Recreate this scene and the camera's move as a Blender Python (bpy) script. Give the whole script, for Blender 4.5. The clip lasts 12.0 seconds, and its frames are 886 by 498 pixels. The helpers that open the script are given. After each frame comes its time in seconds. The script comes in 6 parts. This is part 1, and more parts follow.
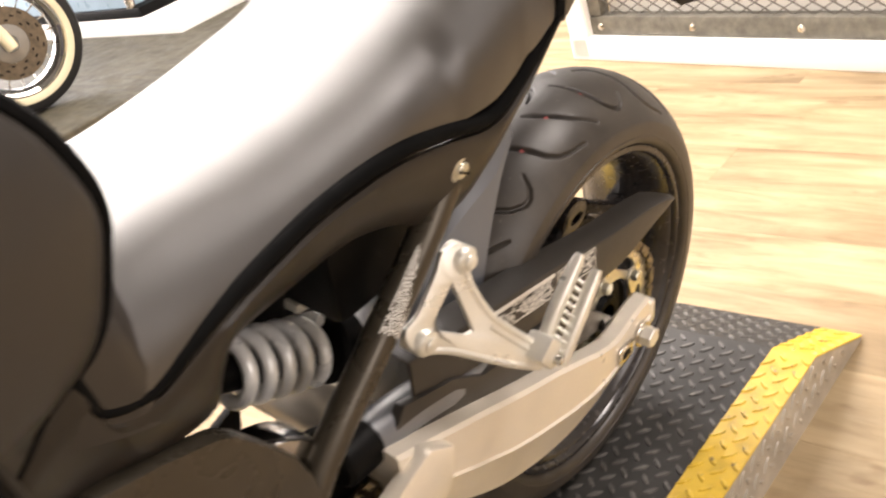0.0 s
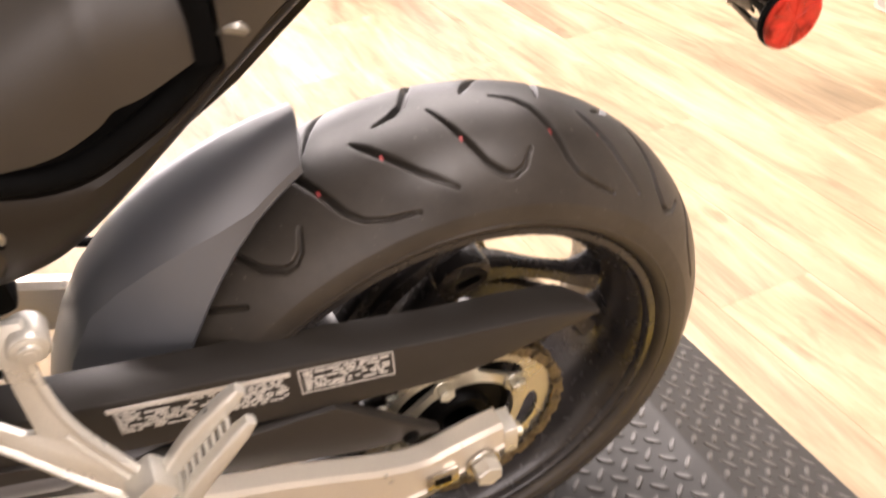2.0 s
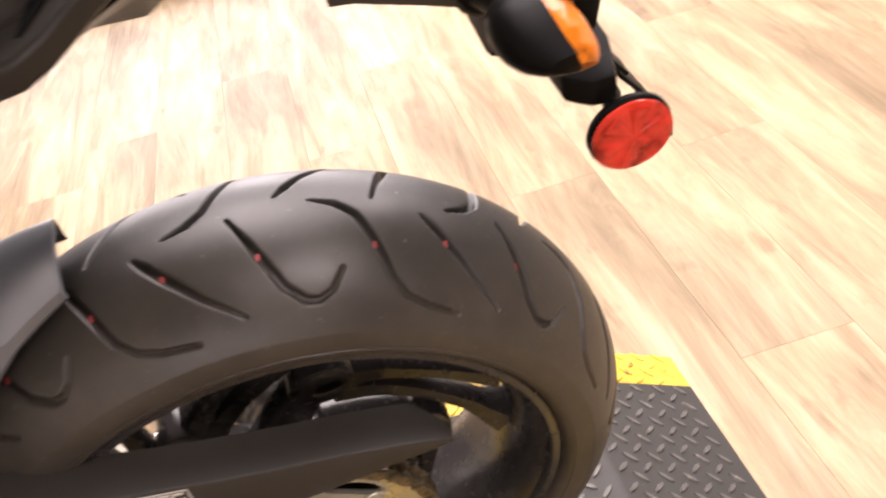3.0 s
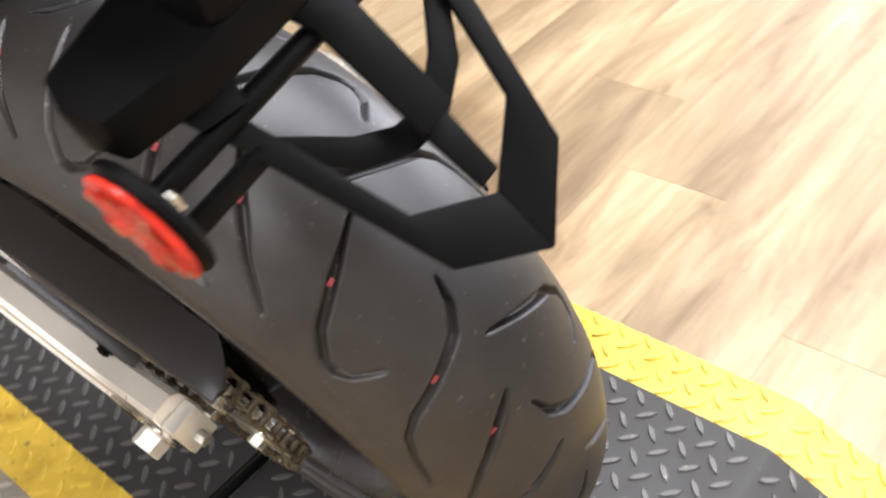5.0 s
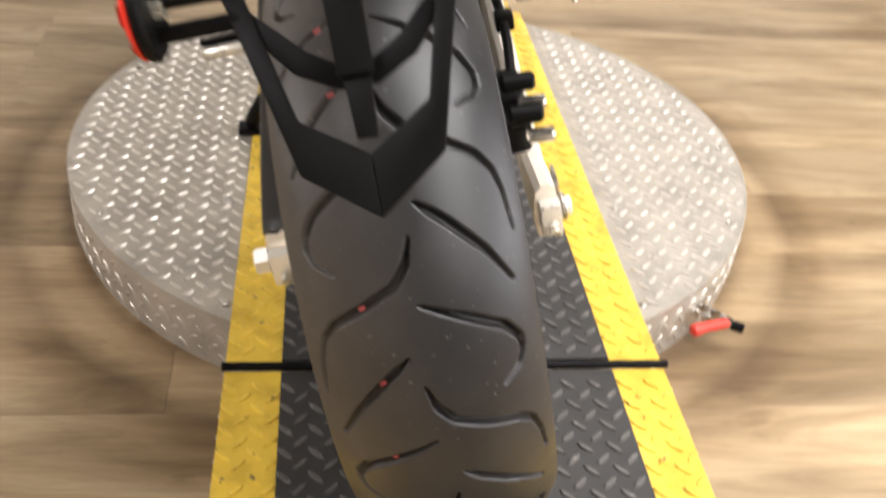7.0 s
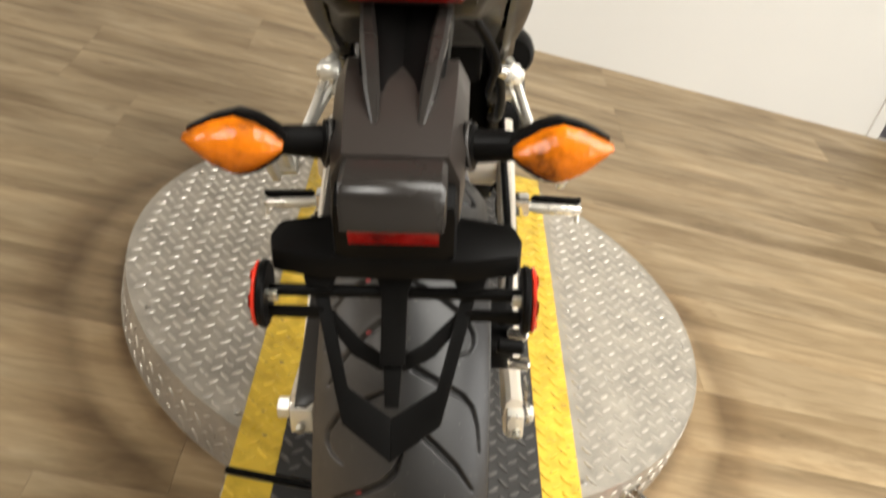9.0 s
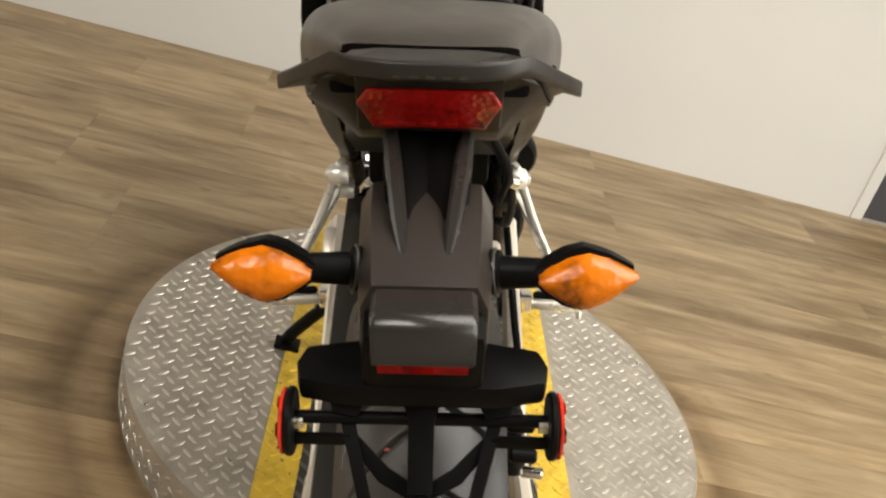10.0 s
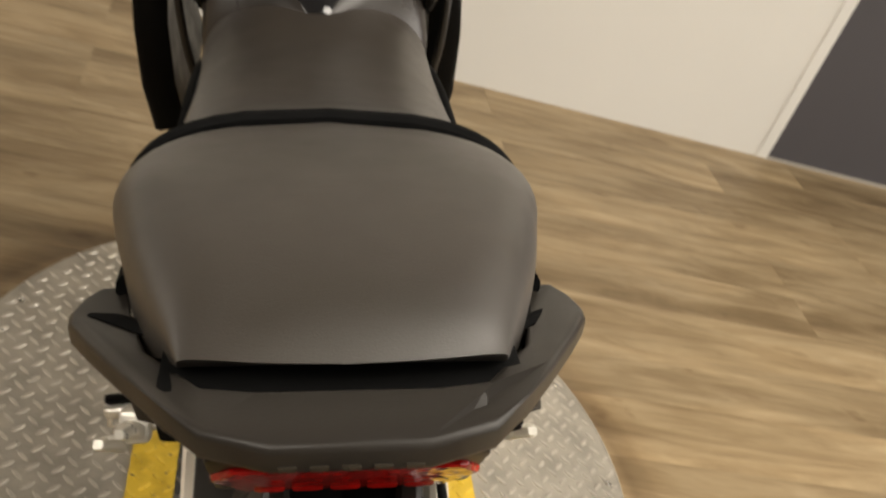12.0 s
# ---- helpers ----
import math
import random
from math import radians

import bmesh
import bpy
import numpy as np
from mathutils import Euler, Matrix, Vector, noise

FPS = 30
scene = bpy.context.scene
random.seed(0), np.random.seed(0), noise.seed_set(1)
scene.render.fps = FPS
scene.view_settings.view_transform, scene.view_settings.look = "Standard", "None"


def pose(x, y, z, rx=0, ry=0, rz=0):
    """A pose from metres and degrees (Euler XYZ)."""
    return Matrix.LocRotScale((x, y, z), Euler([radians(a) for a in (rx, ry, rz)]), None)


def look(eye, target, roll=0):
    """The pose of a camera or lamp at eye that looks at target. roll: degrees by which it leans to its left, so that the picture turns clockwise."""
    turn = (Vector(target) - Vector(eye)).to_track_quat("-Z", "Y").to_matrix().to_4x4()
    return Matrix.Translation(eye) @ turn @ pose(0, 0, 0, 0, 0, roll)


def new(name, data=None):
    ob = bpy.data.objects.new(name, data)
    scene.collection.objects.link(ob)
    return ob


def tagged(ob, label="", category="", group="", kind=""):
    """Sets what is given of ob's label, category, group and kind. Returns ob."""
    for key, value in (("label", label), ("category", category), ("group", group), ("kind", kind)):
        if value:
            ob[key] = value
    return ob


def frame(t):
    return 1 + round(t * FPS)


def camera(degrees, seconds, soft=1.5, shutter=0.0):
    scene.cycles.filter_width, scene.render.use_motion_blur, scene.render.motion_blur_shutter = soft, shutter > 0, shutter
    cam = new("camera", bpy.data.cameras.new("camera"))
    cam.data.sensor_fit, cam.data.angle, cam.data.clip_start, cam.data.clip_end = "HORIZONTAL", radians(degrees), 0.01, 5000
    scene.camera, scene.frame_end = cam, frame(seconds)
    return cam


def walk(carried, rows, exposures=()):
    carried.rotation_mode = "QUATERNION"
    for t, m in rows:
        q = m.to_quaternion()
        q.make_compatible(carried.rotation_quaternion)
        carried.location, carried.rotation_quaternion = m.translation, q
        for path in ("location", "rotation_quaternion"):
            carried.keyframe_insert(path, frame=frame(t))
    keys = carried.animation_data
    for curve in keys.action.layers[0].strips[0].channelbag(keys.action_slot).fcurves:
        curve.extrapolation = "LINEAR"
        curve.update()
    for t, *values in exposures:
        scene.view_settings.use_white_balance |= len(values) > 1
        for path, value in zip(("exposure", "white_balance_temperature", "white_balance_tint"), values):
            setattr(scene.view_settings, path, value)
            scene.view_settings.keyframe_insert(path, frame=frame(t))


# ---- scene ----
cam = camera(49.3, 12.0, soft=2.2, shutter=0.5)
PATH = [
    (0, (-0.868, 0.855, 1.033), (0.465, -0.315, 0.109), -18.5),
    (0.5, (-0.89, 0.716, 1.009), (0.48, -0.407, 0.081), -14.4),
    (1, (-0.879, 0.524, 0.993), (0.565, -0.35, -0.081), -11.5),
    (1.5, (-0.856, 0.367, 0.965), (0.607, -0.355, -0.192), -9.6),
    (2, (-0.866, 0.205, 0.964), (0.736, -0.292, -0.125), -9.4),
    (2.5, (-0.867, 0.04, 0.97), (0.806, -0.279, -0.079), -10.6),
    (3, (-0.784, -0.114, 0.971), (0.86, -0.269, -0.158), -14.1),
    (3.2, (-0.753, -0.172, 0.956), (0.878, -0.248, -0.199), -12.6),
    (4.8, (-0.453, -0.563, 0.869), (0.7, 0.508, -0.365), -13.2),
    (5, (-0.386, -0.582, 0.867), (0.623, 0.554, -0.433), -12.3),
    (5.5, (-0.257, -0.61, 0.874), (0.448, 0.721, -0.441), -8.4),
    (6, (-0.172, -0.649, 0.838), (0.11, 0.872, -0.43), -5.5),
    (6.5, (-0.143, -0.714, 0.825), (0.018, 0.808, -0.463), -0.1),
    (7, (-0.174, -0.807, 0.88), (0.081, 0.789, -0.298), 5.9),
    (7.2, (-0.192, -0.839, 0.909), (0.029, 0.798, -0.218), 7.4),
    (8.8, (-0.225, -0.939, 1.114), (0.003, 0.723, 0.026), 18.3),
    (9, (-0.234, -0.939, 1.144), (0.016, 0.744, 0.092), 17.4),
    (9.5, (-0.257, -0.934, 1.17), (-0.007, 0.806, 0.216), 16.8),
    (10, (-0.281, -0.921, 1.177), (-0.026, 0.834, 0.254), 17.2),
    (10.5, (-0.304, -0.89, 1.193), (-0.037, 0.863, 0.268), 16.6),
    (11, (-0.308, -0.767, 1.203), (0.011, 0.945, 0.219), 17.2),
    (11.5, (-0.301, -0.565, 1.238), (0.095, 1.139, 0.269), 18.9),
    (12, (-0.318, -0.439, 1.231), (0.243, 1.156, 0.164), 21.8),
]
EXPOSURES = [(0, 0.76, 6550, 16), (0.5, 0.58, 6650, 17), (1.5, 0.61, 6650, 18), (2.5, 0.52, 6450, 24), (3.2, 0.34, 6500, 24), (5.0, 0.50, 5700, 13), (5.5, 0.64, 5300, 10), (6.0, 0.29, 6100, 15), (6.5, 0.27, 6150, 16), (7.2, 0.33, 6000, 12), (8.8, 0.05, 6250, 8), (9.5, -0.12, 6350, 8), (10.5, -0.38, 6550, 8), (12, -0.47, 6800, 9)]
walk(cam, [(t, look(eye, target, roll)) for t, eye, target, roll in PATH], EXPOSURES)

# ---- light: a showroom with warm overhead lamps, partly added fill ----
FLOOR = -0.10          # wooden floor; z = 0 is the top of the turntable
CEIL = 2.75
world = bpy.data.worlds.new("showroom_air")
scene.world = world
world.use_nodes = True
world.node_tree.nodes["Background"].inputs[0].default_value = (1.0, 0.88, 0.72, 1)
world.node_tree.nodes["Background"].inputs[1].default_value = 0.25


def area_lamp(name, x, y, sx, sy, watts, colour=(1.0, 0.94, 0.86)):
    data = bpy.data.lights.new(name, "AREA")
    data.shape, data.size, data.size_y, data.energy, data.color = "RECTANGLE", sx, sy, watts, colour
    ob = new(name, data)
    ob.matrix_world = pose(x, y, CEIL - 0.09)
    return ob


# the lamp at (-1.7, -1.2) is unseen fill, added to brighten the left floor
LAMPS = [(2.1, -2.05, 2.4, 2.2, 128), (-1.7, -1.2, 1.3, 0.8, 60), (1.07, -0.05, 2.35, 1.5, 124), (4.8, -3.2, 1.2, 0.6, 25), (5.2, 0.2, 1.2, 0.6, 12)]
for x, y, sx, sy, watts in LAMPS:
    area_lamp("overhead_lamp", x, y, sx, sy, watts)
# lamps in the two window openings, east daylight, west added fill: (x, y0, y1, z0, z1, watts, colour)
EAST_WINDOW = (6.4, -3.0, 2.3, 0.25, 2.66, 290, (1.0, 0.95, 0.90))
WEST_FILL = (-5.0, -0.6, 2.45, 0.35, 2.45, 58, (1.0, 0.93, 0.86))
for x, y0, y1, z0, z1, watts, colour in (EAST_WINDOW, WEST_FILL):
    day = area_lamp("window_light", 0, 0, y1 - y0, z1 - z0, watts, colour)
    day.matrix_world = look((x + (0.02 if x > 0 else -0.02), (y0 + y1) / 2, (z0 + z1) / 2), (0, (y0 + y1) / 2, (z0 + z1) / 2))


# ---- materials ----
def shader(name):
    m = bpy.data.materials.new(name)
    m.use_nodes = True
    return m, m.node_tree, m.node_tree.nodes["Principled BSDF"]


def noise_node(nt, scale, detail=4.0, coord="Object", stretch=(1, 1, 1), rough=0.55):
    tc = nt.nodes.new("ShaderNodeTexCoord")
    mp = nt.nodes.new("ShaderNodeMapping")
    mp.inputs["Scale"].default_value = stretch
    n = nt.nodes.new("ShaderNodeTexNoise")
    n.inputs["Scale"].default_value, n.inputs["Detail"].default_value, n.inputs["Roughness"].default_value = scale, detail, rough
    nt.links.new(tc.outputs[coord], mp.inputs["Vector"])
    nt.links.new(mp.outputs[0], n.inputs["Vector"])
    return n.outputs["Fac"]


def ramp(nt, fac, stops):
    r = nt.nodes.new("ShaderNodeValToRGB")
    els = r.color_ramp.elements
    while len(els) < len(stops):
        els.new(0.5)
    for e, (p, c) in zip(els, stops):
        e.position, e.color = p, (*c, 1) if len(c) == 3 else c
    nt.links.new(fac, r.inputs[0])
    return r.outputs[0]


def mix(nt, kind, fac, a, b):
    n = nt.nodes.new("ShaderNodeMix")
    n.data_type, n.blend_type = "RGBA", kind
    for sock, v in ((n.inputs[0], fac), (n.inputs[6], a), (n.inputs[7], b)):
        if isinstance(v, bpy.types.NodeSocket):
            nt.links.new(v, sock)
        else:
            sock.default_value = v if isinstance(v, (int, float)) else (*v, 1)
    return n.outputs[2]


def grey(v):
    return (v, v, v)


def surface(name, colour, rough=0.5, metal=0.0, vary=0.15, big=6.0, grain=350.0, bump=0.08, rough_vary=0.12, coat=0.0, coat_rough=0.06, spec=0.5, stretch=(1, 1, 1)):
    """Paint, plastic or metal with blotches at hand's width and a fine grain."""
    m, nt, p = shader(name)
    blot = noise_node(nt, big, 5, stretch=stretch)
    fine = noise_node(nt, grain, 3, stretch=stretch)
    lo, hi = [c * (1 - vary) for c in colour], [min(1, c * (1 + vary)) for c in colour]
    col = ramp(nt, blot, [(0.3, lo), (0.7, hi)])
    col = mix(nt, "MULTIPLY", 0.5, col, ramp(nt, fine, [(0.3, grey(1 - vary)), (0.7, grey(1.0))]))
    nt.links.new(col, p.inputs["Base Color"])
    nt.links.new(ramp(nt, noise_node(nt, big * 3, 5), [(0.3, grey(max(0.02, rough - rough_vary))), (0.7, grey(min(1, rough + rough_vary)))]), p.inputs["Roughness"])
    p.inputs["Metallic"].default_value = metal
    p.inputs["Specular IOR Level"].default_value = spec
    p.inputs["Coat Weight"].default_value = coat
    p.inputs["Coat Roughness"].default_value = coat_rough
    b = nt.nodes.new("ShaderNodeBump")
    b.inputs["Strength"].default_value, b.inputs["Distance"].default_value = bump, 0.001
    nt.links.new(fine, b.inputs["Height"])
    nt.links.new(b.outputs[0], p.inputs["Normal"])
    return m


def rubber_material():
    m, nt, p = shader("tyre_rubber")
    fine, blot = noise_node(nt, 900, 3), noise_node(nt, 14, 6)
    col = mix(nt, "MIX", ramp(nt, blot, [(0.45, grey(0.0)), (0.8, grey(0.6))]), (0.0095, 0.0088, 0.0084), (0.021, 0.019, 0.0165))
    # road dust, with light from the left painted in: the left shoulder is paler
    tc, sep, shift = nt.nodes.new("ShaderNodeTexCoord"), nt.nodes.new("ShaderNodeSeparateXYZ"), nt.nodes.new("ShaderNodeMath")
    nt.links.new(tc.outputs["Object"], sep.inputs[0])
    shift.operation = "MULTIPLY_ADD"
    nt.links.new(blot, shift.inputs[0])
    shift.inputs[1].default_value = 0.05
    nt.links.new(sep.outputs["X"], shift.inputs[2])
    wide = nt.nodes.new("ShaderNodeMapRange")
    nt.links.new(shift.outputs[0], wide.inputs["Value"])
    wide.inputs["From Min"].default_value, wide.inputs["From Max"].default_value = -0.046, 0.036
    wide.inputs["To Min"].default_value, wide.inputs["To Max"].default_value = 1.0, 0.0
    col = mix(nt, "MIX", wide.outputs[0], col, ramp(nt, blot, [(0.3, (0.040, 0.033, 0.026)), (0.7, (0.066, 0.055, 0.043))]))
    # brown scuff at the edge of the tread, where the tyre has leaned least
    col = mix(nt, "MIX", ramp(nt, noise_node(nt, 5, 6, rough=0.7), [(0.52, grey(0.0)), (0.72, grey(0.25))]), col, (0.050, 0.040, 0.028))
    col = mix(nt, "MIX", ramp(nt, noise_node(nt, 210, 2), [(0.70, grey(0.0)), (0.76, grey(0.55))]), col, (0.20, 0.18, 0.15))
    col = mix(nt, "MULTIPLY", 0.6, col, ramp(nt, noise_node(nt, 38, 7, rough=0.75), [(0.32, grey(0.62)), (0.62, grey(1.0))]))
    nt.links.new(col, p.inputs["Base Color"])
    nt.links.new(ramp(nt, blot, [(0.3, grey(0.36)), (0.7, grey(0.50))]), p.inputs["Roughness"])
    p.inputs["Specular IOR Level"].default_value = 0.47
    b = nt.nodes.new("ShaderNodeBump")
    b.inputs["Strength"].default_value, b.inputs["Distance"].default_value = 0.12, 0.001
    nt.links.new(fine, b.inputs["Height"])
    nt.links.new(b.outputs[0], p.inputs["Normal"])
    return m


def floor_material():
    """Pale oak laminate: grain along the plank, a tone of its own for each plank, scuffed rings round the turntable."""
    m, nt, p = shader("oak_laminate")
    geo, info = nt.nodes.new("ShaderNodeNewGeometry"), nt.nodes.new("ShaderNodeObjectInfo")
    add = nt.nodes.new("ShaderNodeVectorMath")
    add.operation = "MULTIPLY_ADD"
    nt.links.new(info.outputs["Random"], add.inputs[0])
    add.inputs[1].default_value = (37.0, 11.0, 3.0)
    nt.links.new(geo.outputs["Position"], add.inputs[2])

    def grain(scale, stretch, detail, rough=0.6, dist=0.0):
        mp, n = nt.nodes.new("ShaderNodeMapping"), nt.nodes.new("ShaderNodeTexNoise")
        mp.inputs["Scale"].default_value = stretch
        n.inputs["Scale"].default_value, n.inputs["Detail"].default_value, n.inputs["Roughness"].default_value, n.inputs["Distortion"].default_value = scale, detail, rough, dist
        nt.links.new(add.outputs[0], mp.inputs["Vector"])
        nt.links.new(mp.outputs[0], n.inputs["Vector"])
        return n.outputs["Fac"]

    streak = grain(5.0, (0.42, 3.0, 1), 7, 0.68, 0.9)
    patch = grain(2.6, (0.55, 2.2, 1), 4, 0.5, 0.4)
    knot = grain(9.0, (0.8, 1.6, 1), 3, 0.5)
    fine = grain(60.0, (0.12, 2.4, 1), 4)
    col = ramp(nt, streak, [(0.30, (0.234, 0.162, 0.085)), (0.44, (0.314, 0.226, 0.124)), (0.56, (0.386, 0.287, 0.165)), (0.70, (0.448, 0.342, 0.210))])
    col = mix(nt, "MULTIPLY", 0.72, col, ramp(nt, patch, [(0.34, (0.50, 0.45, 0.38)), (0.48, grey(0.90)), (0.62, (1.16, 1.15, 1.14))]))
    col = mix(nt, "MULTIPLY", ramp(nt, knot, [(0.66, grey(0.0)), (0.74, grey(0.5))]), col, (0.45, 0.36, 0.27))
    col = mix(nt, "MULTIPLY", 0.38, col, ramp(nt, fine, [(0.3, grey(0.66)), (0.62, grey(1.0))]))
    tone = ramp(nt, info.outputs["Random"], [(0.0, (0.92, 0.915, 0.905)), (1.0, (1.05, 1.045, 1.03))])
    col = mix(nt, "MULTIPLY", 1.0, col, tone)
    # scuffed arcs round the turntable; the innermost is darkest and hugs its edge
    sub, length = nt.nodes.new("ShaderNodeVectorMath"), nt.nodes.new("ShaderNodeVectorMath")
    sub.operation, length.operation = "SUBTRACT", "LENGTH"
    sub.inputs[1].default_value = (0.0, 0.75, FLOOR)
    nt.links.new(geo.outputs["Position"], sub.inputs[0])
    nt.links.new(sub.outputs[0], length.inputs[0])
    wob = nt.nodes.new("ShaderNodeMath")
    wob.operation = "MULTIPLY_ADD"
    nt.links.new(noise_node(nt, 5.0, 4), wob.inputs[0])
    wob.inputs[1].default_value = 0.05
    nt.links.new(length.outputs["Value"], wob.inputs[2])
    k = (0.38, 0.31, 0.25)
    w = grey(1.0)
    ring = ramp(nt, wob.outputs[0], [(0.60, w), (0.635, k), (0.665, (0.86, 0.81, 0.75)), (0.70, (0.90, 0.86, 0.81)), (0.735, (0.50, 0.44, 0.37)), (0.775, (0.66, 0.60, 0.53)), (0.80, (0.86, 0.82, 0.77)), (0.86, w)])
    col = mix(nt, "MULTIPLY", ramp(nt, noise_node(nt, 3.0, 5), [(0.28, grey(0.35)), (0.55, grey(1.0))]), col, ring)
    nt.links.new(col, p.inputs["Base Color"])
    nt.links.new(ramp(nt, streak, [(0.3, grey(0.56)), (0.7, grey(0.42))]), p.inputs["Roughness"])
    p.inputs["Specular IOR Level"].default_value = 0.5
    b = nt.nodes.new("ShaderNodeBump")
    b.inputs["Strength"].default_value, b.inputs["Distance"].default_value = 0.15, 0.001
    nt.links.new(fine, b.inputs["Height"])
    nt.links.new(b.outputs[0], p.inputs["Normal"])
    return m


def worn_paint(name, colour, under, rough, metal_under=0.0, amount=0.62, vary=0.12, dirt=(0.45, 0.40, 0.32)):
    """Paint on tread plate, chipped to what lies under it, with ground-in dirt."""
    m, nt, p = shader(name)
    chips, blot = noise_node(nt, 70, 6, rough=0.7), noise_node(nt, 7, 6)
    mask = ramp(nt, chips, [(amount, grey(0.0)), (amount + 0.05, grey(1.0))])
    base = ramp(nt, blot, [(0.3, [c * (1 - vary) for c in colour]), (0.7, [min(1, c * (1 + vary)) for c in colour])])
    base = mix(nt, "MULTIPLY", ramp(nt, noise_node(nt, 22, 6), [(0.45, grey(0.0)), (0.75, grey(0.7))]), base, dirt)
    nt.links.new(mix(nt, "MIX", mask, base, under), p.inputs["Base Color"])
    nt.links.new(mix(nt, "MIX", mask, grey(0.0), grey(metal_under)), p.inputs["Metallic"])
    nt.links.new(ramp(nt, blot, [(0.3, grey(rough - 0.08)), (0.7, grey(rough + 0.1))]), p.inputs["Roughness"])
    b = nt.nodes.new("ShaderNodeBump")
    b.inputs["Strength"].default_value, b.inputs["Distance"].default_value = 0.2, 0.0008
    nt.links.new(chips, b.inputs["Height"])
    nt.links.new(b.outputs[0], p.inputs["Normal"])
    return m


def lens_material(name, colour, emit=0.0, rough=0.12):
    m, nt, p = shader(name)
    cells = nt.nodes.new("ShaderNodeTexVoronoi")
    tc = nt.nodes.new("ShaderNodeTexCoord")
    cells.inputs["Scale"].default_value = 130
    nt.links.new(tc.outputs["Object"], cells.inputs["Vector"])
    blot = noise_node(nt, 45, 4)
    col = ramp(nt, blot, [(0.34, [c * 0.30 for c in colour]), (0.48, [c * 0.8 for c in colour]), (0.62, colour)])
    nt.links.new(col, p.inputs["Base Color"])
    p.inputs["Roughness"].default_value = rough
    p.inputs["Transmission Weight"].default_value = 0.12
    p.inputs["Specular IOR Level"].default_value = 0.35
    b = nt.nodes.new("ShaderNodeBump")
    b.inputs["Strength"].default_value, b.inputs["Distance"].default_value = 0.35, 0.002
    nt.links.new(cells.outputs["Distance"], b.inputs["Height"])
    nt.links.new(b.outputs[0], p.inputs["Normal"])
    return m


def wall_material(name, colour):
    m, nt, p = shader(name)
    blot, fine = noise_node(nt, 1.2, 4), noise_node(nt, 160, 3)
    nt.links.new(ramp(nt, blot, [(0.3, [c * 0.94 for c in colour]), (0.7, colour)]), p.inputs["Base Color"])
    p.inputs["Roughness"].default_value = 0.7
    b = nt.nodes.new("ShaderNodeBump")
    b.inputs["Strength"].default_value, b.inputs["Distance"].default_value = 0.25, 0.002
    nt.links.new(fine, b.inputs["Height"])
    nt.links.new(b.outputs[0], p.inputs["Normal"])
    return m


